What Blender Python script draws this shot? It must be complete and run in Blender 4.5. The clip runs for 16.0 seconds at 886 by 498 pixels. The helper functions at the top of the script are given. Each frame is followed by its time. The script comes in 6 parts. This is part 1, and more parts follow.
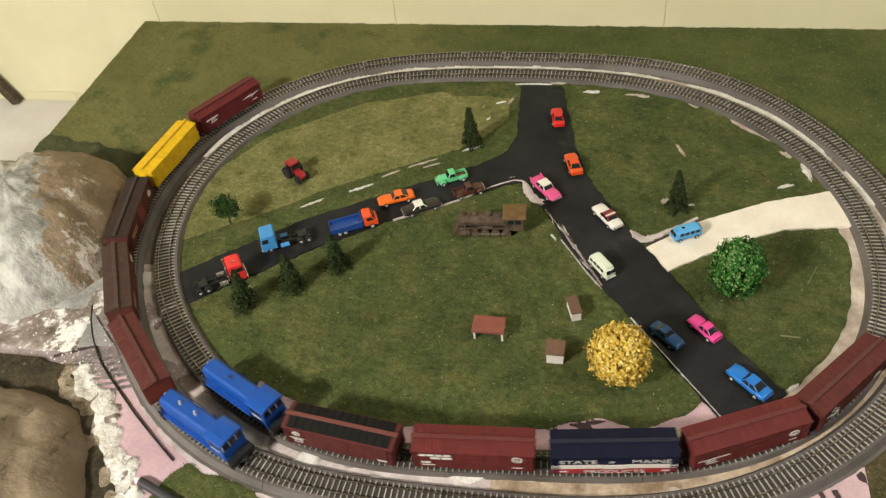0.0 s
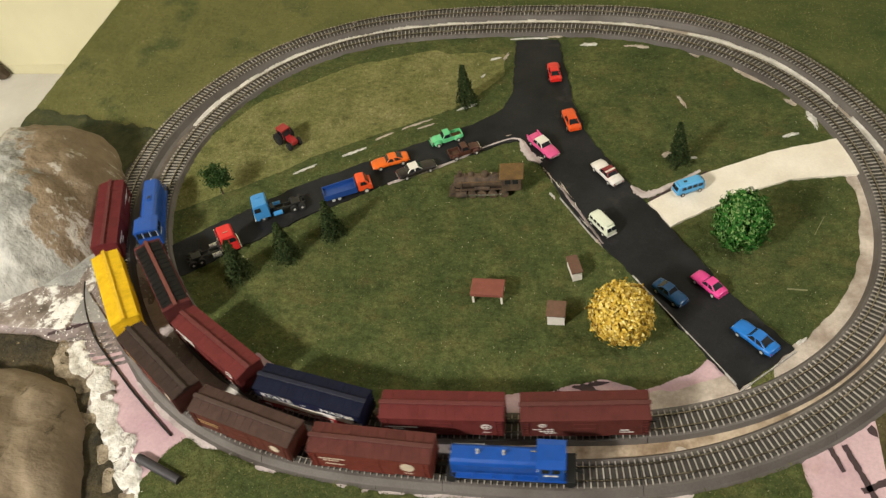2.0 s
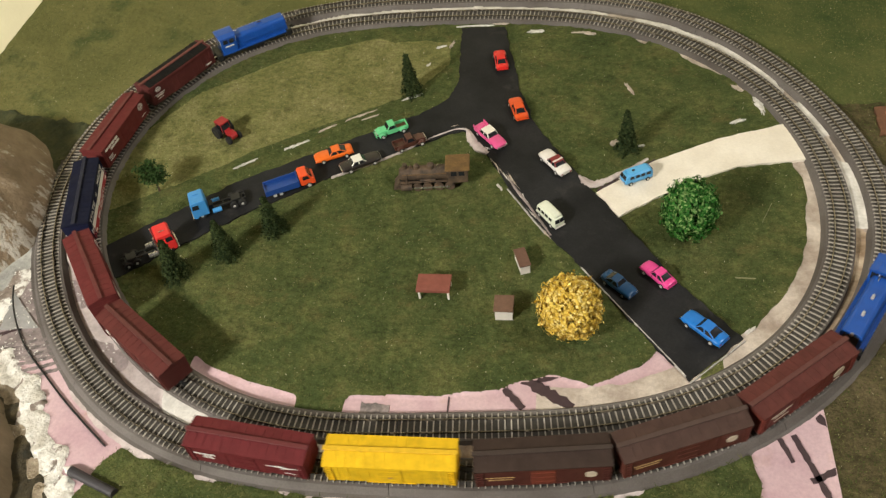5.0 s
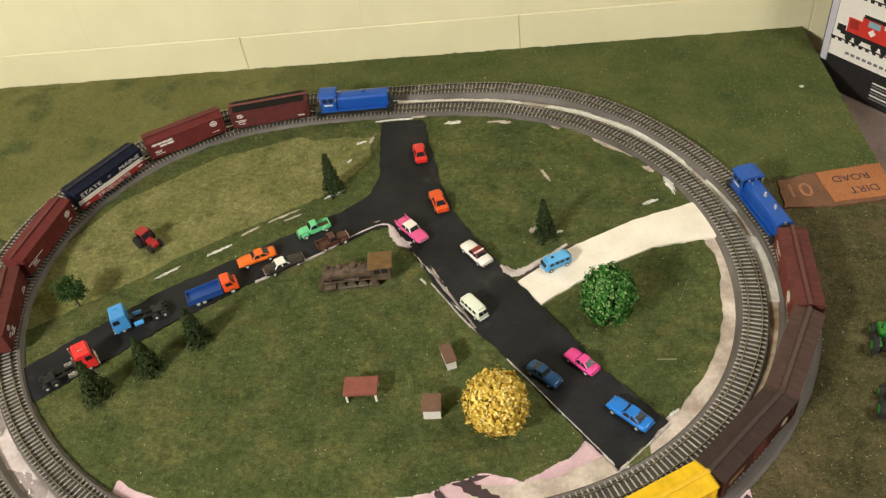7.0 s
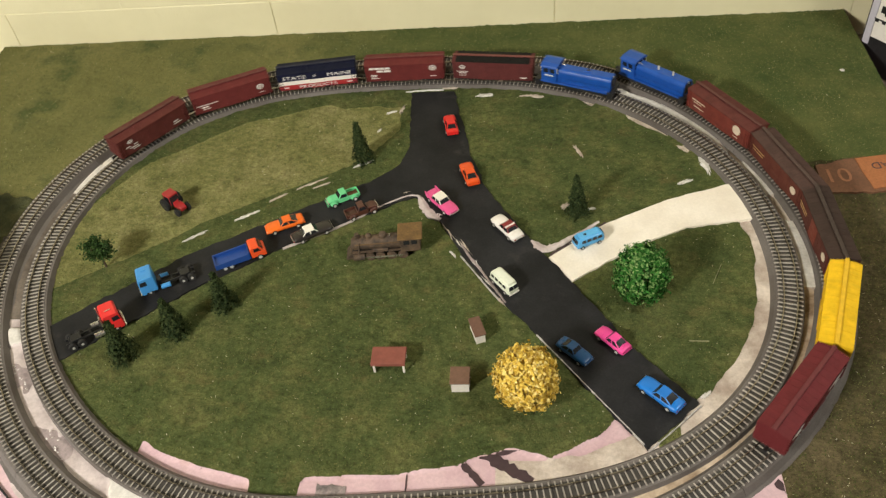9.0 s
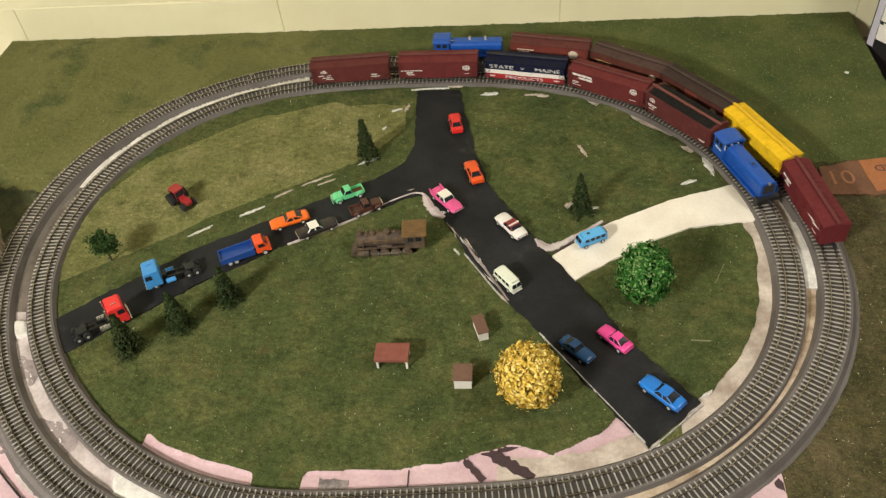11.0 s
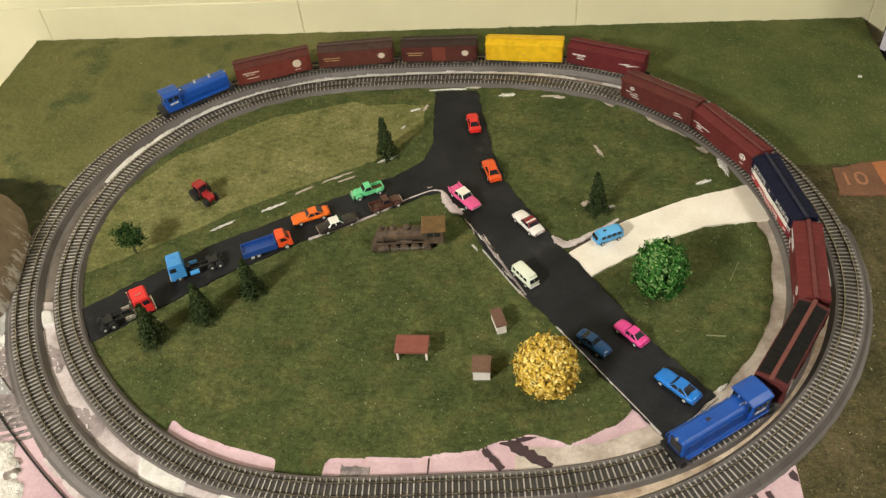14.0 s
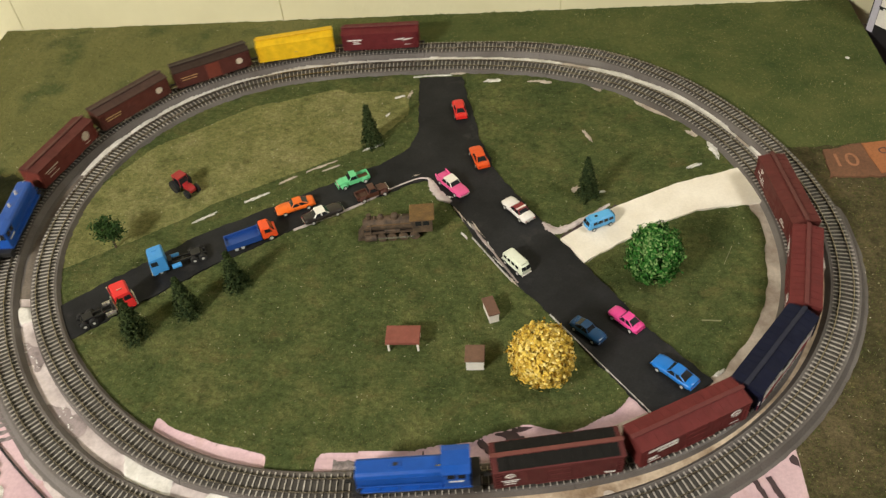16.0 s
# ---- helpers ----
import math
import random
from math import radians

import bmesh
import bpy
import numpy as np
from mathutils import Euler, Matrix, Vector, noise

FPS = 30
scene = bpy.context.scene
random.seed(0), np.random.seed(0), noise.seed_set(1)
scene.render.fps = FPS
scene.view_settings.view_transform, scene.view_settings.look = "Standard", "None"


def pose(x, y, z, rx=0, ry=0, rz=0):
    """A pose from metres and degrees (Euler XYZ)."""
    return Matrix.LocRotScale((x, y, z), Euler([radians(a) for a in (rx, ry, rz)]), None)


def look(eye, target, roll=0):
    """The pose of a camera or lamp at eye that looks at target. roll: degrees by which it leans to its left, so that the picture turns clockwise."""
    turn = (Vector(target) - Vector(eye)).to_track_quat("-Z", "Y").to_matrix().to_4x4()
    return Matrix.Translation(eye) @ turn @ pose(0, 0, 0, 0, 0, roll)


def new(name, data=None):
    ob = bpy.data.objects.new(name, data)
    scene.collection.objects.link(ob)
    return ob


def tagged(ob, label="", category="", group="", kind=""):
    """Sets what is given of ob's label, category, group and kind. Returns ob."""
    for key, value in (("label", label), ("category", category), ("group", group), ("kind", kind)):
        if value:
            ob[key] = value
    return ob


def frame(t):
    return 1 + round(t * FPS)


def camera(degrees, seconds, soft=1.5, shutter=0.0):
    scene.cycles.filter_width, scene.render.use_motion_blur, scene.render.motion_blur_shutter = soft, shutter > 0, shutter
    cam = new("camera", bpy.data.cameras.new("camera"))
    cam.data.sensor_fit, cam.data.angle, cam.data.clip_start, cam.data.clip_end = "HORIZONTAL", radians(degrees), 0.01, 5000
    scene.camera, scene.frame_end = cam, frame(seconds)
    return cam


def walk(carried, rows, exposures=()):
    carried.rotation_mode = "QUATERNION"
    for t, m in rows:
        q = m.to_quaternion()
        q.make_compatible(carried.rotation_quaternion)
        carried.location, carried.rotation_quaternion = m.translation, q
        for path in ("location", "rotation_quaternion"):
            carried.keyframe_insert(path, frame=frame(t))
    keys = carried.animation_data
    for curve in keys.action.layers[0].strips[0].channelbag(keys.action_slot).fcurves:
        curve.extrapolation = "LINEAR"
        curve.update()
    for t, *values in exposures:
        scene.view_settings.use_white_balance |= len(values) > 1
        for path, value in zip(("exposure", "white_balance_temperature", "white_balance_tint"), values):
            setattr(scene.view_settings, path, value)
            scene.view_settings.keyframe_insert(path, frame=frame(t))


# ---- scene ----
cam = camera(56.5, 16.0, soft=1.35, shutter=0.5)
PATH = [
    (0, (0.162, -0.919, 0.854), (-0.225, 0.465, -0.537), -7.3),
    (0.5, (0.168, -0.907, 0.849), (-0.229, 0.454, -0.562), -8.3),
    (1, (0.164, -0.907, 0.843), (-0.243, 0.434, -0.585), -9.2),
    (1.5, (0.171, -0.903, 0.841), (-0.237, 0.424, -0.599), -10.1),
    (2, (0.172, -0.897, 0.833), (-0.229, 0.419, -0.619), -10.2),
    (2.5, (0.171, -0.896, 0.827), (-0.232, 0.407, -0.636), -10.3),
    (3, (0.187, -0.885, 0.812), (-0.186, 0.408, -0.668), -10.1),
    (5.5, (0.187, -0.863, 0.818), (-0.105, 0.453, -0.659), -9.0),
    (6, (0.204, -0.855, 0.832), (-0.054, 0.512, -0.604), -9.2),
    (6.5, (0.222, -0.85, 0.843), (0.015, 0.57, -0.55), -8.7),
    (7, (0.225, -0.84, 0.843), (0.038, 0.594, -0.539), -8.3),
    (7.5, (0.22, -0.842, 0.84), (0.038, 0.59, -0.544), -8.1),
    (8, (0.211, -0.841, 0.835), (0.026, 0.576, -0.565), -7.5),
    (8.5, (0.201, -0.83, 0.83), (0.002, 0.57, -0.584), -7.2),
    (9, (0.195, -0.838, 0.831), (-0.018, 0.558, -0.586), -7.1),
    (11.5, (0.192, -0.847, 0.836), (-0.027, 0.546, -0.583), -6.6),
    (12, (0.184, -0.856, 0.839), (-0.04, 0.543, -0.572), -6.6),
    (12.5, (0.181, -0.863, 0.842), (-0.047, 0.542, -0.563), -6.6),
    (13, (0.182, -0.863, 0.842), (-0.045, 0.547, -0.558), -6.6),
    (13.5, (0.182, -0.868, 0.841), (-0.046, 0.543, -0.558), -6.5),
    (14, (0.179, -0.872, 0.838), (-0.056, 0.533, -0.565), -6.5),
    (14.5, (0.179, -0.873, 0.836), (-0.078, 0.521, -0.575), -7.1),
    (15, (0.179, -0.88, 0.829), (-0.081, 0.508, -0.587), -7.6),
    (15.5, (0.169, -0.879, 0.826), (-0.053, 0.519, -0.587), -6.8),
    (16, (0.163, -0.86, 0.818), (-0.023, 0.536, -0.602), -6.1),
]
EXPOSURES = [(0, -0.17), (1.5, -0.20), (3, -0.33), (5.5, -0.20), (6, -0.22), (7, -0.05), (7.5, -0.13), (9, -0.13), (12.5, -0.10), (15, -0.16), (16, -0.20)]
walk(cam, [(t, look(eye, target, roll)) for t, eye, target, roll in PATH], EXPOSURES)

# ---- light ----
world = bpy.data.worlds.new("room_air")
scene.world = world
world.use_nodes = True
world.node_tree.nodes["Background"].inputs[0].default_value = (1.0, 0.95, 0.85, 1)
world.node_tree.nodes["Background"].inputs[1].default_value = 0.03


def area_lamp(name, eye, target, size, power, colour):
    data = bpy.data.lights.new(name, "AREA")
    data.shape, data.size, data.energy, data.color = "DISK", size, power, colour
    ob = new(name, data)
    ob.matrix_world = look(eye, target)
    return ob


area_lamp("ceiling_lamp", (-1.35, -1.95, 1.58), (0.0, 0.0, 0.0), 0.46, 184, (1.0, 0.955, 0.84))
# Added fill with no known source, evens out the dim right side.
area_lamp("fill_lamp", (1.35, -0.45, 1.57), (0.4, 0.1, 0.0), 0.5, 29, (1.0, 0.965, 0.87))

# ---- materials ----


class Nodes:
    """A principled material with short-hand for its nodes."""

    def __init__(self, name, rough=0.6, metal=0.0):
        self.m = bpy.data.materials.new(name)
        self.m.use_nodes = True
        self.t = self.m.node_tree
        self.b = self.t.nodes["Principled BSDF"]
        self.b.inputs["Roughness"].default_value = rough
        self.b.inputs["Metallic"].default_value = metal
        self.co = self.t.nodes.new("ShaderNodeTexCoord").outputs["Object"]

    def noise(self, scale, detail=4.0, rough=0.6, co=None):
        n = self.t.nodes.new("ShaderNodeTexNoise")
        n.inputs["Scale"].default_value, n.inputs["Detail"].default_value = scale, detail
        n.inputs["Roughness"].default_value = rough
        self.t.links.new(co or self.co, n.inputs["Vector"])
        return n.outputs["Fac"]

    def ramp(self, fac, stops):
        n = self.t.nodes.new("ShaderNodeValToRGB")
        e = n.color_ramp.elements
        while len(e) < len(stops):
            e.new(0.5)
        for el, (p, c) in zip(e, stops):
            el.position, el.color = p, (*c, 1) if len(c) == 3 else c
        self.t.links.new(fac, n.inputs[0])
        return n.outputs[0]

    def mix(self, fac, a, b, kind="MIX"):
        n = self.t.nodes.new("ShaderNodeMix")
        n.data_type, n.blend_type = "RGBA", kind
        for k, v in ((0, fac), (6, a), (7, b)):
            if isinstance(v, (int, float)):
                n.inputs[k].default_value = v
            elif isinstance(v, tuple):
                n.inputs[k].default_value = (*v, 1)
            else:
                self.t.links.new(v, n.inputs[k])
        return n.outputs[2]

    def grey(self, lo, hi, fac, p0=0.3, p1=0.7):
        return self.ramp(fac, [(p0, (lo,) * 3), (p1, (hi,) * 3)])

    def colour(self, c):
        self.t.links.new(c, self.b.inputs["Base Color"])
        return self

    def rough(self, c):
        self.t.links.new(c, self.b.inputs["Roughness"])
        return self

    def bump(self, h, strength=0.4, dist=0.001):
        n = self.t.nodes.new("ShaderNodeBump")
        n.inputs["Strength"].default_value, n.inputs["Distance"].default_value = strength, dist
        self.t.links.new(h, n.inputs["Height"])
        self.t.links.new(n.outputs[0], self.b.inputs["Normal"])
        return self

    def stretch(self, x, y, z):
        n = self.t.nodes.new("ShaderNodeVectorMath")
        n.operation = "MULTIPLY"
        n.inputs[1].default_value = (x, y, z)
        self.t.links.new(self.co, n.inputs[0])
        return n.outputs[0]

    def axis(self, i):
        n = self.t.nodes.new("ShaderNodeSeparateXYZ")
        self.t.links.new(self.co, n.inputs[0])
        return n.outputs[i]

    def madd(self, a, k, b):
        n = self.t.nodes.new("ShaderNodeMath")
        n.operation = "MULTIPLY_ADD"
        for j, v in enumerate((a, k, b)):
            if isinstance(v, (int, float)):
                n.inputs[j].default_value = v
            else:
                self.t.links.new(v, n.inputs[j])
        return n.outputs[0]

    def random(self):
        return self.t.nodes.new("ShaderNodeObjectInfo").outputs["Random"]

    def island(self):
        return self.t.nodes.new("ShaderNodeNewGeometry").outputs["Random Per Island"]


def shade(c, k):
    return tuple(min(1.0, v * k) for v in c)


def plastic(name, c, rough=0.4, dirt=0.25, scale=160):
    n = Nodes(name, rough)
    f = n.noise(scale, 5)
    n.colour(n.ramp(f, [(0.25, shade(c, 1 - dirt)), (0.7, c)]))
    n.rough(n.grey(rough - 0.08, rough + 0.15, n.noise(60)))
    n.bump(n.noise(900, 2), 0.08, 0.0003)
    return n.m


def two_tone(name, a, b, scale, rough=0.85, bump=0.4, dist=0.001, fine=600, lo=0.35, hi=0.65, grain=0.55, smear=None):
    n = Nodes(name, rough)
    c = n.ramp(n.noise(scale, 6), [(lo, a), (hi, b)])
    if smear:
        c = n.mix(n.grey(0.0, 0.8, n.noise(16, 6, 0.65), 0.58, 0.74), c, smear)
    g = n.noise(fine, 4, 0.7)
    c = n.mix(grain, c, n.grey(0.45, 1.35, g, 0.25, 0.75), "MULTIPLY")
    n.colour(c).bump(g, bump, dist)
    return n.m


def grass_mat(name, stops, fine=420, worn=(0.135, 0.110, 0.044)):
    """Flocked turf: broad tone, worn brown and dark patches, short streaks and fine fibre."""
    n = Nodes(name, 0.95)
    n.b.inputs["Specular IOR Level"].default_value = 0.1
    c = n.ramp(n.noise(11, 6, 0.7), stops)
    c = n.mix(n.grey(0.0, 0.60, n.noise(30, 6, 0.72), 0.50, 0.68), c, shade(stops[0][1], 0.60))
    c = n.mix(n.grey(0.0, 0.55, n.noise(21, 5, 0.7, n.stretch(1, 1.3, 1)), 0.54, 0.70), c, worn)
    streak = n.noise(110, 5, 0.78, n.stretch(0.85, 1.15, 1))
    c = n.mix(0.75, c, n.grey(0.50, 1.50, streak, 0.30, 0.70), "MULTIPLY")
    g = n.noise(fine, 5, 0.8)
    c = n.mix(0.65, c, n.grey(0.35, 1.6, g, 0.28, 0.72), "MULTIPLY")
    c = n.mix(n.grey(0.0, 0.7, n.noise(300, 2, 0.5), 0.67, 0.73), c, (0.22, 0.21, 0.08))
    c = n.mix(n.grey(0.0, 0.6, n.noise(70, 4, 0.7), 0.62, 0.74), c, shade(stops[0][1], 0.45))
    n.colour(c).bump(n.madd(streak, 0.8, g), 0.9, 0.0022)
    return n.m


def field_mat():
    """Painted cloth field: dark green brushwork that thins out to bare olive tan at one end."""
    n = Nodes("painted_field_cloth", 0.95)
    n.b.inputs["Specular IOR Level"].default_value = 0.1
    green = n.ramp(n.noise(9, 5, 0.65), [(0.3, (0.044, 0.068, 0.022)), (0.5, (0.078, 0.096, 0.032)), (0.72, (0.120, 0.128, 0.045))])
    bare = n.ramp(n.noise(6, 5, 0.6), [(0.3, (0.105, 0.112, 0.040)), (0.5, (0.165, 0.160, 0.060)), (0.7, (0.222, 0.205, 0.084))])
    blot = n.grey(0.0, 0.85, n.noise(12, 5, 0.62), 0.50, 0.66)
    bare = n.mix(blot, bare, (0.062, 0.085, 0.030))
    thin = n.madd(n.axis(0), -1.15, n.madd(n.noise(5, 5, 0.6), 0.9, -0.12))
    c = n.mix(n.grey(0.0, 1.0, thin, 0.35, 0.75), green, bare)
    g = n.noise(420, 5, 0.75)
    c = n.mix(0.45, c, n.grey(0.45, 1.45, g, 0.28, 0.72), "MULTIPLY")
    n.colour(c).bump(g, 0.6, 0.0015)
    return n.m


def painted_block(name, a, b):
    n = Nodes(name, 0.5)
    c = n.ramp(n.noise(5, 4), [(0.35, a), (0.65, b)])
    pit = n.grey(1.0, 0.0, n.noise(130, 3, 0.6), 0.62, 0.72)
    n.colour(c).bump(n.madd(n.noise(45, 6, 0.65), 1.2, n.madd(pit, 0.22, 0.0)), 0.7, 0.0018)
    return n.m


M = {}
M["grass"] = grass_mat("infield_grass", [(0.3, (0.050, 0.072, 0.025)), (0.5, (0.086, 0.105, 0.036)), (0.7, (0.150, 0.150, 0.056))])
M["meadow"] = grass_mat("dry_meadow_grass", [(0.3, (0.140, 0.150, 0.050)), (0.5, (0.205, 0.202, 0.078)), (0.72, (0.285, 0.262, 0.120))], worn=(0.088, 0.108, 0.034))
M["field"] = field_mat()
M["shrub"] = two_tone("dark_green_shrubbery", (0.026, 0.036, 0.012), (0.082, 0.084, 0.028), 24, 0.95, 0.9, 0.003, 260)
M["dirt"] = grass_mat("brown_dirt_turf", [(0.3, (0.050, 0.050, 0.022)), (0.5, (0.088, 0.074, 0.036)), (0.72, (0.150, 0.118, 0.064))], 330)
M["foam"] = two_tone("pink_foam", (0.49, 0.32, 0.36), (0.63, 0.45, 0.48), 12, 0.75, 0.15, 0.0006, 260, grain=0.25, smear=(0.44, 0.28, 0.22))
M["plaster"] = two_tone("cream_plaster", (0.34, 0.27, 0.22), (0.62, 0.54, 0.47), 22, 0.85, 0.5, 0.0012, 240, grain=0.4)
M["white"] = two_tone("white_plaster", (0.50, 0.47, 0.43), (0.80, 0.78, 0.75), 60, 0.8, 0.8, 0.002, 260, grain=0.35)


def broken_white():
    """Thick white plaster daubed over grey and brown scenery, worn through in places."""
    n = Nodes("broken_white_plaster", 0.45)
    base = n.ramp(n.noise(26, 5, 0.65), [(0.35, (0.105, 0.082, 0.062)), (0.5, (0.26, 0.21, 0.18)), (0.65, (0.42, 0.36, 0.34))])
    grow = n.madd(n.noise(13, 4, 0.6), 1.15, n.madd(n.noise(75, 6, 0.7), 0.45, -0.25))
    c = n.mix(n.grey(0.0, 1.0, grow, 0.60, 0.65), base, (0.84, 0.82, 0.78))
    g = n.noise(240, 4, 0.7)
    n.colour(n.mix(0.35, c, n.grey(0.6, 1.2, g), "MULTIPLY")).bump(grow, 0.9, 0.004)
    return n.m


M["broken"] = broken_white()
M["snow"] = two_tone("thick_white_plaster", (0.52, 0.48, 0.42), (0.87, 0.85, 0.81), 46, 0.4, 0.9, 0.004, 120, grain=0.35)
M["daub"] = two_tone("tan_plaster_daub", (0.13, 0.095, 0.055), (0.46, 0.38, 0.28), 55, 0.85, 0.8, 0.003, 260, grain=0.5)
M["wash"] = two_tone("grey_white_wash", (0.235, 0.235, 0.22), (0.50, 0.495, 0.47), 26, 0.55, 0.7, 0.003, 180, grain=0.45)
M["mauve"] = two_tone("grey_mauve_foam", (0.19, 0.155, 0.15), (0.38, 0.31, 0.31), 22, 0.8, 0.2, 0.0006, 200)
M["line"] = two_tone("chalky_white_line", (0.55, 0.52, 0.48), (0.80, 0.77, 0.73), 40, 0.8, 0.3, 0.0008, 240, grain=0.3)
M["earth"] = two_tone("brown_grey_earth", (0.075, 0.058, 0.044), (0.20, 0.165, 0.135), 18, 0.9, 0.4, 0.001, 300)
M["tan"] = two_tone("tan_plaster_edge", (0.22, 0.145, 0.085), (0.58, 0.46, 0.34), 32, 0.85, 0.5, 0.0012, 240, grain=0.4)
M["stone_print"] = two_tone("grey_printed_foam", (0.10, 0.088, 0.085), (0.31, 0.255, 0.25), 50, 0.8, 0.2, 0.0006, 200)
M["moss"] = two_tone("dark_moss", (0.016, 0.014, 0.007), (0.078, 0.058, 0.026), 30, 0.95, 0.9, 0.003, 240)
M["ink"] = plastic("dark_ink_and_crease", (0.055, 0.030, 0.035), 0.6)
M["asphalt"] = two_tone("black_road_paint", (0.010, 0.010, 0.011), (0.024, 0.024, 0.026), 9, 0.62, 0.35, 0.0006, 420, smear=(0.048, 0.046, 0.045))
M["asphalt"].node_tree.nodes["Principled BSDF"].inputs["Specular IOR Level"].default_value = 0.15
M["drive"] = two_tone("cream_driveway_card", (0.74, 0.67, 0.57), (0.84, 0.78, 0.69), 16, 0.8, 0.25, 0.0005, 300, grain=0.15)
M["bed"] = two_tone("grey_roadbed", (0.082, 0.068, 0.060), (0.160, 0.142, 0.134), 7, 0.7, 0.35, 0.0006, 500, grain=0.4)
# Pale grey-brown ties, each with its own random tone.
M["tie"] = Nodes("pale_plastic_tie", 0.30)
M["tie"].colour(M["tie"].ramp(M["tie"].random(), [(0.0, (0.27, 0.245, 0.215)), (1.0, (0.42, 0.385, 0.345))]))
M["tie"] = M["tie"].m
M["web"] = plastic("dark_tie_web", (0.052, 0.046, 0.041), 0.55, 0.4, 200)
M["pale"] = two_tone("pale_pink_plaster", (0.40, 0.33, 0.32), (0.68, 0.60, 0.59), 24, 0.8, 0.4, 0.001, 240, grain=0.3)
M["rail"] = plastic("nickel_silver_rail", (0.36, 0.32, 0.27), 0.20, 0.45, 60)
M["rail"].node_tree.nodes["Principled BSDF"].inputs["Metallic"].default_value = 0.9
M["wall"] = painted_block("cream_painted_block", (0.665, 0.615, 0.405), (0.725, 0.675, 0.455))
# Dark tone for the unseen walls and ceiling, keeps bounced light low.
M["far_wall"] = painted_block("low_bounce_paint", (0.20, 0.185, 0.16), (0.26, 0.24, 0.21))
M["mortar"] = painted_block("painted_mortar", (0.68, 0.63, 0.43), (0.74, 0.69, 0.48))

M["black"] = plastic("black_plastic", (0.012, 0.012, 0.013), 0.5, 0.4)
M["soot"] = plastic("sooty_black_roof", (0.030, 0.026, 0.025), 0.6, 0.4)
M["tyre"] = plastic("black_tyre_rubber", (0.014, 0.014, 0.014), 0.8)
M["chrome"] = plastic("chrome_trim", (0.72, 0.70, 0.66), 0.22, 0.2)
M["chrome"].node_tree.nodes["Principled BSDF"].inputs["Metallic"].default_value = 0.9
M["hub"] = plastic("pale_wheel_hub", (0.55, 0.53, 0.50), 0.4)
M["window"] = plastic("dark_window_glass", (0.018, 0.020, 0.024), 0.12, 0.2)
M["whitep"] = plastic("white_plastic", (0.78, 0.74, 0.70), 0.4, 0.12)
M["letter"] = plastic("white_lettering", (0.74, 0.71, 0.68), 0.5, 0.15)
M["bark"] = two_tone("brown_bark", (0.045, 0.030, 0.018), (0.11, 0.075, 0.045), 90, 0.9, 0.5, 0.001, 500)


def leaf_mat(name, a, b, c, rough=0.6):
    n = Nodes(name, rough)
    col = n.ramp(n.island(), [(0.0, a), (0.6, b), (1.0, c)])
    n.colour(col)
    n.b.inputs["Specular IOR Level"].default_value = 0.15
    return n.m


M["needle"] = leaf_mat("dark_pine_needles", (0.012, 0.024, 0.008), (0.030, 0.046, 0.015), (0.066, 0.082, 0.028), 0.9)
M["yellow_leaf"] = leaf_mat("yellow_foliage", (0.50, 0.31, 0.035), (0.72, 0.51, 0.09), (0.86, 0.70, 0.27))
M["green_leaf"] = leaf_mat("green_foliage", (0.012, 0.070, 0.009), (0.034, 0.145, 0.020), (0.24, 0.36, 0.13))
M["small_leaf"] = leaf_mat("olive_green_foliage", (0.016, 0.040, 0.010), (0.035, 0.075, 0.018), (0.06, 0.11, 0.03))
M["turf"] = leaf_mat("turf_flock", (0.038, 0.056, 0.014), (0.080, 0.100, 0.026), (0.175, 0.170, 0.062), 0.95)
M["dry_turf"] = leaf_mat("dry_turf_flock", (0.090, 0.100, 0.030), (0.165, 0.160, 0.056), (0.27, 0.24, 0.10), 0.95)

# ---- mesh tools ----


def part(name, bm, material, parent=None, label=""):
    """Link a bmesh as one mesh object, under a thing or part if one is given."""
    me = bpy.data.meshes.new(name)
    bm.to_mesh(me)
    bm.free()
    for m in material if isinstance(material, (list, tuple)) else [material]:
        me.materials.append(m)
    ob = new(name, me)
    ob.parent = parent
    if label:
        tagged(ob, label)
    return ob


def share(name, ob, parent, m):
    """Another object on the mesh of ob."""
    o = new(name, ob.data)
    o.parent = parent
    o.matrix_basis = m
    return o


def thing(name, label, category, m=None, group=""):
    ob = new(name)
    ob.empty_display_size = 0.01
    if m is not None:
        ob.matrix_basis = m
    return tagged(ob, label, category, group)


def box(bm, x0, x1, y0, y1, z0, z1, bevel=0.0, seg=2):
    g = bmesh.ops.create_cube(bm, size=1.0, matrix=Matrix.LocRotScale(((x0 + x1) / 2, (y0 + y1) / 2, (z0 + z1) / 2), None, (x1 - x0, y1 - y0, z1 - z0)))
    if bevel:
        es = list({e for v in g["verts"] for e in v.link_edges})
        bmesh.ops.bevel(bm, geom=es, offset=bevel, segments=seg, affect="EDGES", profile=0.5)
    return bm


def boxes(*rows, bevel=0.0):
    bm = bmesh.new()
    for r in rows:
        box(bm, *r, bevel=bevel)
    return bm


def cyl(bm, p, q, r0, r1=None, n=12, caps=True):
    p, q = Vector(p), Vector(q)
    m = Matrix.Translation((p + q) / 2) @ (q - p).to_track_quat("Z", "Y").to_matrix().to_4x4()
    bmesh.ops.create_cone(bm, cap_ends=caps, segments=n, radius1=r0, radius2=r0 if r1 is None else r1, depth=(q - p).length, matrix=m)
    return bm


def rod(p, q, r0, r1=None, n=12):
    return cyl(bmesh.new(), p, q, r0, r1, n)


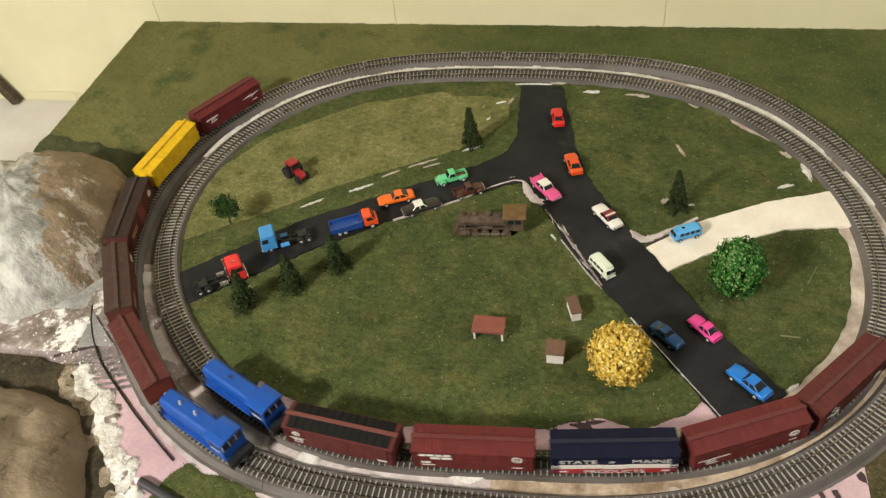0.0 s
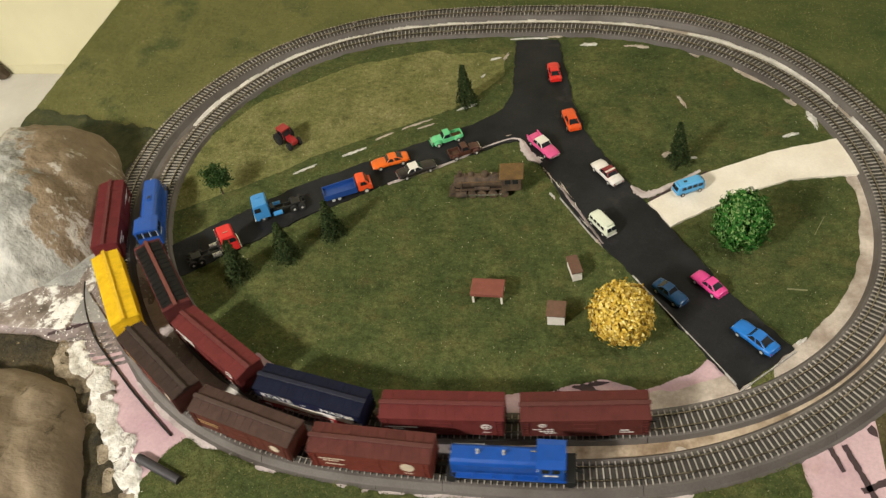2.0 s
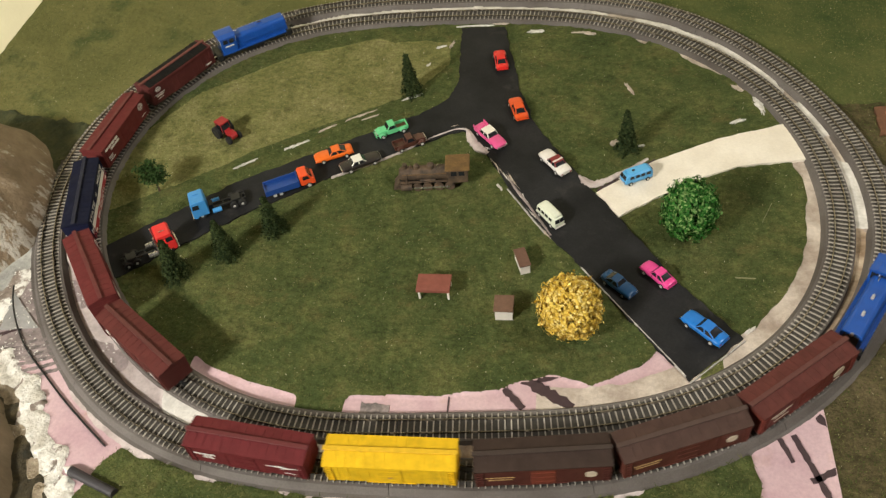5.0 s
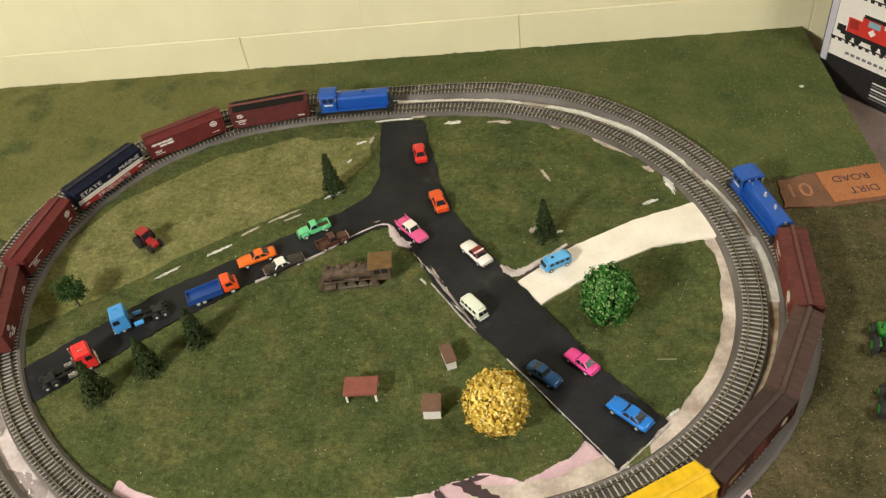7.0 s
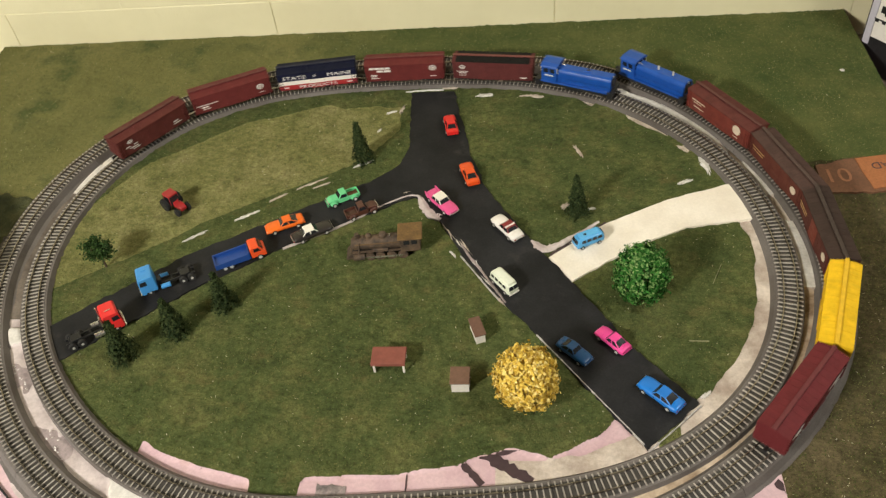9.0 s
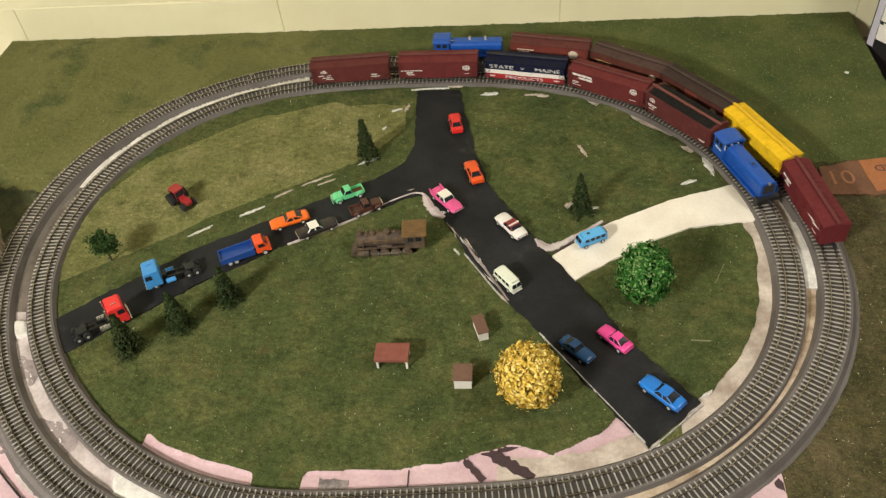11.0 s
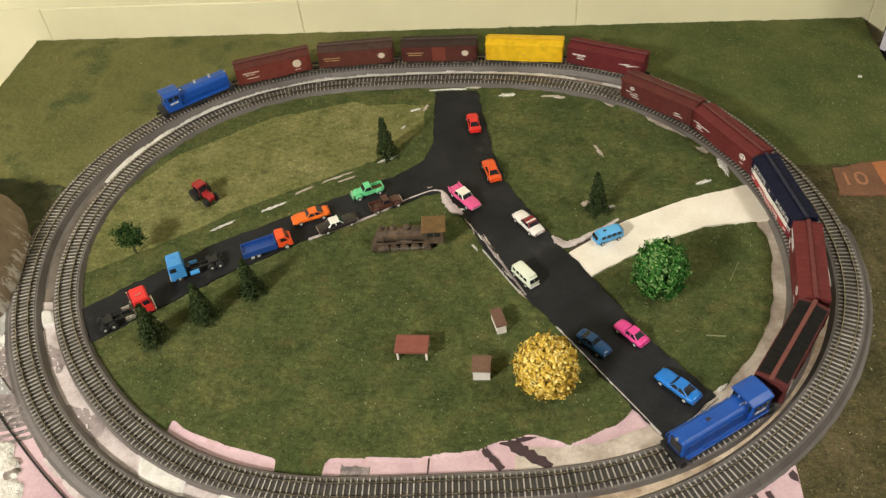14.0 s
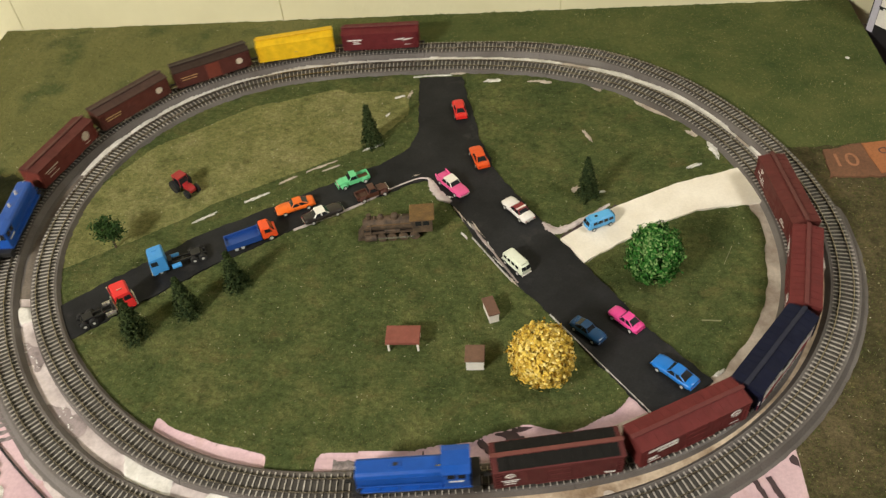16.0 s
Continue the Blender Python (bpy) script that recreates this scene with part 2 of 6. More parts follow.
def prism(profile, w, bevel=0.0, taper=None, y=0.0):
    """A side profile of (x, z) points drawn out across y by half-width w; taper: half-width at a height."""
    bm = bmesh.new()
    ws = [taper(x, z) if taper else w for x, z in profile]
    a = [bm.verts.new((x, y - h, z)) for (x, z), h in zip(profile, ws)]
    b = [bm.verts.new((x, y + h, z)) for (x, z), h in zip(profile, ws)]
    n = len(profile)
    bm.faces.new(a)
    bm.faces.new(b[::-1])
    for i in range(n):
        bm.faces.new((a[i], b[i], b[(i + 1) % n], a[(i + 1) % n])[::-1])
    bmesh.ops.recalc_face_normals(bm, faces=bm.faces)
    if bevel:
        bmesh.ops.bevel(bm, geom=list(bm.edges), offset=bevel, segments=3, affect="EDGES", profile=0.5)
    return bm


def panel(pts, push=0.0003):
    """A thin plate on a quad's corners, pushed out along its normal."""
    bm = bmesh.new()
    p = [Vector(v) for v in pts]
    n = (p[1] - p[0]).cross(p[-1] - p[0]).normalized()
    lo = [bm.verts.new(v - n * 0.0002) for v in p]
    hi = [bm.verts.new(v + n * push) for v in p]
    bm.faces.new(hi)
    for i in range(len(p)):
        j = (i + 1) % len(p)
        bm.faces.new((lo[i], lo[j], hi[j], hi[i]))
    bmesh.ops.recalc_face_normals(bm, faces=bm.faces)
    return bm


def words(name, text, size, m, material, parent, label=""):
    cu = bpy.data.curves.new(name, "FONT")
    cu.body, cu.size, cu.align_x, cu.align_y, cu.extrude = text, size, "CENTER", "CENTER", 0.00012
    tmp = bpy.data.objects.new(name, cu)
    scene.collection.objects.link(tmp)
    me = bpy.data.meshes.new_from_object(tmp.evaluated_get(bpy.context.evaluated_depsgraph_get()))
    bpy.data.objects.remove(tmp)
    me.materials.clear()
    me.materials.append(material)
    ob = new(name, me)
    ob.parent = parent
    ob.matrix_basis = m
    if label:
        tagged(ob, label)
    return ob


def fbm(x, y, k, o=3):
    return noise.fractal(Vector((x * k, y * k, 0.37)), 1.0, 2.0, o)


# ---- the two track ovals ----
INNER_SHAPE = [0.4745, 0.0014, -0.0108, 0.058, -0.0087, 0.0018, -0.0001, -0.0053, -0.0061, -0.0022, -0.0004, 0.0003, 0.0013, -0.0, -0.0007]
OUTER_SHAPE = [0.5327, -0.0025, -0.0081, 0.0576, -0.0065, 0.0002, 0.0008, -0.0067, -0.0061, -0.0001, -0.0005, 0.0023, -0.0013, 0.0004, -0.0007]


def oval_table(shape):
    """A hand-laid oval as a radius that swells and shrinks with the angle: its points and headings at even angles, and the way along it."""
    th = np.linspace(-math.pi / 2, 1.5 * math.pi, 2401)
    r, dr = np.full_like(th, shape[0]), np.zeros_like(th)
    for k in range(1, 8):
        a, b = shape[2 * k - 1], shape[2 * k]
        r += a * np.cos(k * th) + b * np.sin(k * th)
        dr += k * (b * np.cos(k * th) - a * np.sin(k * th))
    x, y = r * np.cos(th), r * np.sin(th)
    s = np.concatenate([[0.0], np.cumsum(np.hypot(np.diff(x), np.diff(y)))])
    head = np.unwrap(np.arctan2(dr * np.sin(th) + r * np.cos(th), dr * np.cos(th) - r * np.sin(th)))
    return {"s": s, "x": x, "y": y, "head": head, "r": r, "slope": np.hypot(r, dr) / r}


INNER, OUTER = oval_table(INNER_SHAPE), oval_table(OUTER_SHAPE)


def oval_length(track):
    return float(track["s"][-1])


def oval(track, s, off=0.0):
    """Place and heading on an oval at s metres from its front middle, counter-clockwise; off: metres outwards."""
    s %= oval_length(track)
    x, y, a = (float(np.interp(s, track["s"], track[k])) for k in ("x", "y", "head"))
    return x + off * math.sin(a), y - off * math.cos(a), a


def oval_dist(track, x, y):
    """Metres from the centre line, negative inside."""
    k = int(((math.atan2(y, x) + math.pi / 2) % math.tau) / math.tau * 2400)
    return (math.hypot(x, y) - track["r"][k]) / track["slope"][k]


def inside(poly, x, y):
    hit = False
    for (x0, y0), (x1, y1) in zip(poly, poly[1:] + poly[:1]):
        if (y0 > y) != (y1 > y) and x < x0 + (y - y0) * (x1 - x0) / (y1 - y0):
            hit = not hit
    return hit


# ---- ground ----
ROAD = [(0.066, 0.366), (0.082, 0.288), (0.103, 0.187), (0.127, 0.110), (0.200, -0.015), (0.251, -0.091), (0.315, -0.193), (0.387, -0.279), (0.322, -0.340),
        (0.268, -0.272), (0.205, -0.180), (0.145, -0.108), (0.099, -0.032), (0.048, 0.060), (0.034, 0.086), (0.018, 0.092), (-0.036, 0.064), (-0.148, -0.002),
        (-0.273, -0.086), (-0.430, -0.219), (-0.475, -0.165), (-0.301, -0.020), (-0.208, 0.036), (-0.120, 0.091), (-0.053, 0.131), (-0.010, 0.170), (0.000, 0.215),
        (-0.008, 0.366)]
DRIVE = [(0.219, -0.041), (0.249, -0.086), (0.347, -0.016), (0.413, 0.014), (0.512, 0.030), (0.492, 0.106), (0.388, 0.070), (0.294, 0.020)]
MEADOW = [(-0.022, 0.326), (-0.022, 0.262), (-0.070, 0.186), (-0.205, 0.106), (-0.310, 0.040), (-0.400, -0.030), (-0.500, -0.090), (-0.520, 0.060), (-0.440, 0.190), (-0.290, 0.300), (-0.170, 0.334)]
LIP_X = (-0.275, -0.240, -0.200, -0.129, -0.124, -0.075, -0.069, 0.050, 0.105, 0.134, 0.170, 0.212, 0.270, 0.288, 0.310, 0.330)
LIP_Y = (-0.330, -0.350, -0.365, -0.382, -0.430, -0.430, -0.378, -0.371, -0.362, -0.348, -0.338, -0.352, -0.325, -0.300, -0.290, -0.300)
MATS = ["grass", "meadow", "field", "dirt", "foam", "plaster", "white", "stone_print", "moss", "bed", "pale", "broken", "earth", "tan", "mauve", "line", "snow", "daub", "shrub", "wash"]


def ground_kind(x, y):
    w = 0.008 * fbm(x, y, 16, 2) + 0.004 * fbm(x + 3, y, 48, 2)
    di, do = oval_dist(INNER, x, y), oval_dist(OUTER, x, y)
    if di < 0:
        if inside(MEADOW, x + w, y + w):
            return "meadow"
        if y < -0.24 and -0.275 < x < 0.335 and y + 0.6 * w < np.interp(x, LIP_X, LIP_Y):
            return "plaster" if x > 0.15 and di + w > -0.050 else "foam"
        if x > 0.36 and y < 0.03 and di + w > -0.041:
            return "plaster"
        if x > 0.05 and y > 0.1 and di > -0.027 + w and fbm(x, y, 12) > 0.05:
            return "plaster"
        return "grass"
    if do < 0:
        wide = 0.0300 + 0.011 * max(0.0, -y / 0.4) + 0.006 * max(0.0, x / 0.5) + 0.004 * max(0.0, min(1.0, y / 0.2)) + 0.4 * w
        if di < wide:
            if x < -0.44 - 0.1 * fbm(y, x, 9) and -0.14 < y < 0.12:
                return "earth"
            if x > 0.05 and y < -0.10:
                return "tan" if fbm(x + 5, y, 11) > -0.25 else "plaster"
            if x > 0.22:
                return "line" if fbm(x + 5, y, 14) > -0.32 else "plaster"
            if y > 0.05:
                return "line"
            k = fbm(x + 5, y, 16)
            return "mauve" if k < -0.35 else "pale" if k < 0.35 else "line"
        return "bed"
    if do < (0.0275 if y < 0.02 else 0.0195):
        return "bed"
    if do < 0.033 + 1.5 * w and y < -0.25 and -0.42 < x < 0.30:
        return "pale" if fbm(x + 1, y, 10) > -0.1 else "grass"
    if x < -0.28 and y < -0.20:
        if (x + 0.262) ** 2 + (y + 0.530) ** 2 < (0.088 + w) ** 2:
            return "grass"
        q = x + 0.93 * y + 2.2 * w + 0.010 * fbm(x + 9, y, 70, 2)
        if y < -0.330 + w:
            if q < -0.890:
                return "moss"
            if q < -0.867:
                return "daub" if fbm(x + 2, y, 40) > -0.05 else "moss"
            if q < -0.829:
                return "snow" if fbm(x + 2, y, 65, 3) > -0.12 else "broken"
            return "mauve" if y > -0.352 + w and x < -0.47 else "foam"
        if y > -0.245 + w and x < -0.58:
            return "wash"
        return "broken" if x < -0.553 + w and y > -0.318 + w else "mauve"
    if x < -0.50 and 0.02 + w < y + 0.25 * (x + 0.6) < 0.105 + 2 * w:
        return "shrub"
    if x < -0.45 and y < 0.05:
        return "wash" if y < -0.12 + w else "broken" if y < -0.09 + w else "shrub"
    if x > 0.46 and y < 0.155 + w:
        return "dirt"
    if y < -0.2:
        if 0.385 + w < x < 0.54 and y > -0.60:
            return "foam"
        return "grass"
    return "field"


def ground():
    x0, x1, y0, y1, step = -0.875, 0.776, -0.66, 0.587, 0.0030
    nx, ny = int((x1 - x0) / step), int((y1 - y0) / step)
    lift = {"grass": 0.0022, "meadow": 0.0020, "field": 0.0022, "dirt": 0.0012, "white": 0.0024, "broken": 0.0018, "moss": 0.0035, "plaster": 0.0008, "bed": 0.0004, "line": 0.0030, "snow": 0.0030, "daub": 0.0026, "shrub": 0.0032}
    verts, faces, mats = [], [], []
    kinds = [[ground_kind(x0 + (i + 0.5) * step, y0 + (j + 0.5) * step) for i in range(nx)] for j in range(ny)]
    for j in range(ny + 1):
        for i in range(nx + 1):
            k = kinds[min(j, ny - 1)][min(i, nx - 1)]
            x, y = x0 + i * step, y0 + j * step
            h = lift.get(k, 0.0)
            if k in ("grass", "field", "white", "moss", "meadow", "shrub", "daub"):
                h += 0.0016 * noise.noise((x * 150, y * 150, 1.0)) + 0.0014 * noise.noise((x * 30, y * 30, 4.0))
            if k in ("white", "moss", "broken", "snow", "daub", "shrub"):
                h += 0.004 * max(0.0, fbm(x, y, 25))
            verts.append((x, y, h - 0.003))
    for j in range(ny):
        for i in range(nx):
            a = j * (nx + 1) + i
            faces.append((a, a + 1, a + nx + 2, a + nx + 1))
            mats.append(MATS.index(kinds[j][i]))
    # round off the borders between the kinds of ground
    links = {}
    for j in range(ny):
        for i in range(nx):
            a = j * (nx + 1) + i
            if i and kinds[j][i] != kinds[j][i - 1]:
                links.setdefault(a, []).append(a + nx + 1)
                links.setdefault(a + nx + 1, []).append(a)
            if j and kinds[j][i] != kinds[j - 1][i]:
                links.setdefault(a, []).append(a + 1)
                links.setdefault(a + 1, []).append(a)
    for _ in range(6):
        moved = {}
        for v, ns in links.items():
            if len(ns) >= 2:
                moved[v] = tuple(0.4 * verts[v][c] + 0.6 * sum(verts[n][c] for n in ns) / len(ns) for c in range(2))
        for v, (mx, my) in moved.items():
            verts[v] = (mx, my, verts[v][2])
    me = bpy.data.meshes.new("ground")
    me.from_pydata(verts, [], faces)
    for k in MATS:
        me.materials.append(M[k])
    me.polygons.foreach_set("material_index", mats)
    me.polygons.foreach_set("use_smooth", [True] * len(faces))
    tagged(new("ground", me), "scenery surface of green turf, pink foam and plaster", "ground", kind="structure")
    return kinds, x0, y0, step


KINDS, GX, GY, GSTEP = ground()


def slab(name, poly, z0, z1, mat, label, category, wob=0.0):
    """A flat slab on a plan outline, its edge split finely and worn."""
    bm = bmesh.new()
    pts = []
    for (xa, ya), (xb, yb) in zip(poly, poly[1:] + poly[:1]):
        n = max(1, int(math.hypot(xb - xa, yb - ya) / 0.006))
        for i in range(n):
            x, y = xa + (xb - xa) * i / n, ya + (yb - ya) * i / n
            pts.append((x + wob * fbm(x, y, 60), y + wob * fbm(x + 7, y, 60)))
    f = bm.faces.new([bm.verts.new((x, y, z1)) for x, y in pts])
    bmesh.ops.triangulate(bm, faces=[f])
    ex = bmesh.ops.extrude_face_region(bm, geom=list(bm.faces))
    bmesh.ops.translate(bm, verts=[v for v in ex["geom"] if isinstance(v, bmesh.types.BMVert)], vec=(0, 0, z0 - z1))
    bmesh.ops.recalc_face_normals(bm, faces=bm.faces)
    return tagged(part(name, bm, mat), label, category, kind="structure")


slab("road", ROAD, -0.006, 0.0012, M["asphalt"], "black painted model road with a worn junction", "road", 0.003)
slab("driveway", DRIVE, -0.006, 0.0022, M["drive"], "cream card driveway leading off the black road", "driveway", 0.0015)
bm = boxes((-0.875, 0.776, -0.66, 0.587, -0.055, -0.007))
tagged(part("table_board", bm, M["foam"]), "thick pink foam board under the scenery", "board", kind="structure")
bm = boxes((0.778, 1.9, -1.2, 0.585, -0.110, -0.055))
tagged(part("side_table", bm, two_tone("worn_brown_table_top", (0.13, 0.092, 0.074), (0.25, 0.19, 0.165), 9, 0.7, 0.3, 0.0008, 220)), "worn brown side table standing lower than the layout", "table", kind="structure")

# ---- room ----
bm = boxes((-2.6, 2.4, 0.5887, 0.70, -0.95, 1.60))
tagged(part("wall_north", bm, M["mortar"]), "cream painted block wall behind the table", "wall", kind="structure")
WALL = bpy.data.objects["wall_north"]
PITCH = 0.5435
bm = boxes((-PITCH / 2 + 0.0002, PITCH / 2 - 0.0002, -0.0030, 0.0, -0.1338, 0.1338), bevel=0.0020)
block = part("block", bm, M["wall"], WALL)
block.matrix_basis = pose(0.246 - PITCH / 2, 0.5902, 0.070 - 0.134)
for row in range(-2, 6):
    for col in range(-4, 5):
        if (row, col) != (0, 0):
            x = 0.246 - PITCH / 2 + col * PITCH + (row % 2) * PITCH * 0.45
            share("block", block, WALL, pose(x, 0.5912 if row > 0 else 0.5902, 0.070 - 0.134 + row * 0.268))
# Unseen walls and ceiling, added to close the room and limit bounce.
for name, dims in (("wall_west", (-2.7, -2.6, -3.2, 0.7, -0.95, 1.6)), ("wall_east", (2.4, 2.5, -3.2, 0.7, -0.95, 1.6)), ("wall_south", (-2.7, 2.5, -3.3, -3.2, -0.95, 1.6))):
    tagged(part(name, boxes(dims), M["far_wall"]), "unseen dark wall added to close the room", "wall", kind="structure")
tagged(part("ceiling", boxes((-2.7, 2.5, -3.3, 0.7, 1.6, 1.65)), M["far_wall"]), "unseen dark ceiling added to close the room", "ceiling", kind="structure")
tagged(part("floor", boxes((-2.7, 2.5, -3.3, 0.7, -1.0, -0.95)), M["dirt"]), "plain dark floor", "floor", kind="structure")


# ---- track ----
def track(spec, sections, group, label):
    """An oval of sections, each a roadbed with two rails and its ties."""
    total = oval_length(spec)
    tie_ob = None
    for k in range(sections):
        s0, s1 = total * k / sections, total * (k + 1) / sections
        sec = thing("track_section", label, "model track", group=group)
        n = 16
        bm = bmesh.new()
        rings = []
        for i in range(n + 1):
            s = s0 + 0.0003 + (s1 - s0 - 0.0006) * i / n
            # turf or plaster is banked up against the outer shoulder
            bank = 1.0 if spec is INNER else max(0.0, min(1.0, (oval(spec, s)[1] + 0.02) / 0.15))
            side = 0.0 if spec is OUTER else max(0.0, min(1.0, (oval(spec, s)[1] + 0.02) / 0.15))
            prof = ((-0.0245 + 0.0035 * side, -0.004), (-0.0182, 0.0050), (0.0182 - 0.0012 * bank, 0.0050), (0.0245 - 0.0055 * bank, -0.004))
            rings.append([bm.verts.new((*oval(spec, s, o)[:2], z)) for o, z in prof])
        for a, b in zip(rings, rings[1:]):
            for i in range(3):
                bm.faces.new((a[i], a[i + 1], b[i + 1], b[i]))
        bm.faces.new(rings[0])
        bm.faces.new(rings[-1][::-1])
        bmesh.ops.recalc_face_normals(bm, faces=bm.faces)
        part("roadbed", bm, M["bed"], sec)
        bm = bmesh.new()
        rings = [[bm.verts.new((*oval(spec, s0 + 0.0004 + (s1 - s0 - 0.0008) * i / n, o)[:2], z)) for o, z in ((-0.0136, 0.0046), (-0.0132, 0.0056), (0.0132, 0.0056), (0.0136, 0.0046))] for i in range(n + 1)]
        for a, b in zip(rings, rings[1:]):
            for i in range(3):
                bm.faces.new((a[i], a[i + 1], b[i + 1], b[i]))
        bmesh.ops.recalc_face_normals(bm, faces=bm.faces)
        part("tie_web", bm, M["web"], sec)
        for side in (-1, 1):
            bm = bmesh.new()
            rings = []
            for i in range(n * 2 + 1):
                s = s0 + 0.0002 + (s1 - s0 - 0.0004) * i / (n * 2)
                o = side * 0.00825
                rings.append([bm.verts.new((*oval(spec, s, o + d)[:2], z)) for d, z in ((-0.0009, 0.0068), (-0.00055, 0.0094), (0.00055, 0.0094), (0.0009, 0.0068))])
            for a, b in zip(rings, rings[1:]):
                for i in range(4):
                    bm.faces.new((a[i], a[(i + 1) % 4], b[(i + 1) % 4], b[i]))
            bm.faces.new(rings[0])
            bm.faces.new(rings[-1][::-1])
            bmesh.ops.recalc_face_normals(bm, faces=bm.faces)
            part("rail", bm, M["rail"], sec)
        ties = int((s1 - s0) / 0.0070)
        for i in range(ties):
            x, y, a = oval(spec, s0 + (i + 0.5) * (s1 - s0) / ties)
            m = pose(x, y, 0.0060, 0, 0, math.degrees(a))
            if tie_ob is None:
                tie_ob = part("tie", boxes((-0.00075, 0.00075, -0.0152, 0.0152, -0.0012, 0.0008)), M["tie"], sec)
                tie_ob.matrix_basis = m
            else:
                share("tie", tie_ob, sec, m)


track(INNER, 14, "inner oval", "curved grey-bedded model track section of the inner oval")
track(OUTER, 16, "outer oval", "curved grey-bedded model track section of the outer oval")

# ---- trains ----
BLUE = (0.0068, 0.0756, 0.3800)


def truck(parent, x):
    """A two-axle bogie with side frames."""
    t = part("truck", boxes((x - 0.013, x + 0.013, 0.0095, 0.0125, 0.0115, 0.0155), (x - 0.013, x + 0.013, -0.0125, -0.0095, 0.0115, 0.0155),
                            (x - 0.003, x + 0.003, -0.011, 0.011, 0.0125, 0.0165), bevel=0.0006), M["black"], parent)
    for dx in (-0.0085, 0.0085):
        bm = bmesh.new()
        for sy in (-1, 1):
            cyl(bm, (x + dx, sy * 0.0072, 0.0142), (x + dx, sy * 0.0092, 0.0142), 0.0048, n=16)
        cyl(bm, (x + dx, -0.0072, 0.0142), (x + dx, 0.0072, 0.0142), 0.0011, n=8)
        part("wheelset", bm, M["black"], t)


def coupler(parent, x, d):
    bm = boxes((min(x, x + d * 0.008), max(x, x + d * 0.008), -0.0015, 0.0015, 0.0165, 0.0195), (min(x + d * 0.006, x + d * 0.009), max(x + d * 0.006, x + d * 0.009), -0.0028, 0.0022, 0.016, 0.020), bevel=0.0004)
    part("coupler", bm, M["black"], parent)


def on_side(side, along, z, y=0.0187):
    """A pose on a car's side; along: metres to the viewer's right."""
    return pose(along, -y, z, 90, 0, 0) if side < 0 else pose(-along, y, z, 90, 0, 180)


def bars(name, rows, side, mat, parent, y=0.0187, label=""):
    """Plain bars for small lettering: along, z, width, height."""
    for a, z, w, h in rows:
        n = max(1, int(w / (h * 2.6)))
        bm = bmesh.new()
        for i in range(n):
            x = a - w / 2 + (i + 0.5) * w / n
            box(bm, x - w / n * 0.44, x + w / n * 0.44, z - h / 2, z + h / 2, -0.0001, 0.0003)
        o = part(name, bm, mat, parent, label)
        o.matrix_basis = on_side(side, 0, 0, y)


def disc(name, a, z, r, side, mat, parent, y=0.0187, inner=None, squash=1.0):
    bm = bmesh.new()
    bmesh.ops.create_cone(bm, cap_ends=True, segments=24, radius1=r, radius2=r, depth=0.0005)
    bmesh.ops.scale(bm, vec=(1.0, squash, 1.0), verts=bm.verts)
    o = part(name, bm, mat, parent)
    o.matrix_basis = on_side(side, a, z, y)
    if inner:
        bm = bmesh.new()
        bmesh.ops.create_cone(bm, cap_ends=True, segments=20, radius1=r * 0.72, radius2=r * 0.72, depth=0.0005)
        bmesh.ops.scale(bm, vec=(1.0, squash, 1.0), verts=bm.verts)
        part("disc_field", bm, inner, o).matrix_basis = pose(0, 0, 0.0004)
        bm = bmesh.new()
        box(bm, -r * 0.7, r * 0.7, -r * 0.13, r * 0.13, 0, 0.0002)
        box(bm, -r * 0.13, r * 0.13, -r * 0.6, r * 0.6, 0, 0.0002)
        part("disc_cross", bm, mat, o).matrix_basis = pose(0, 0, 0.0007)
    return o


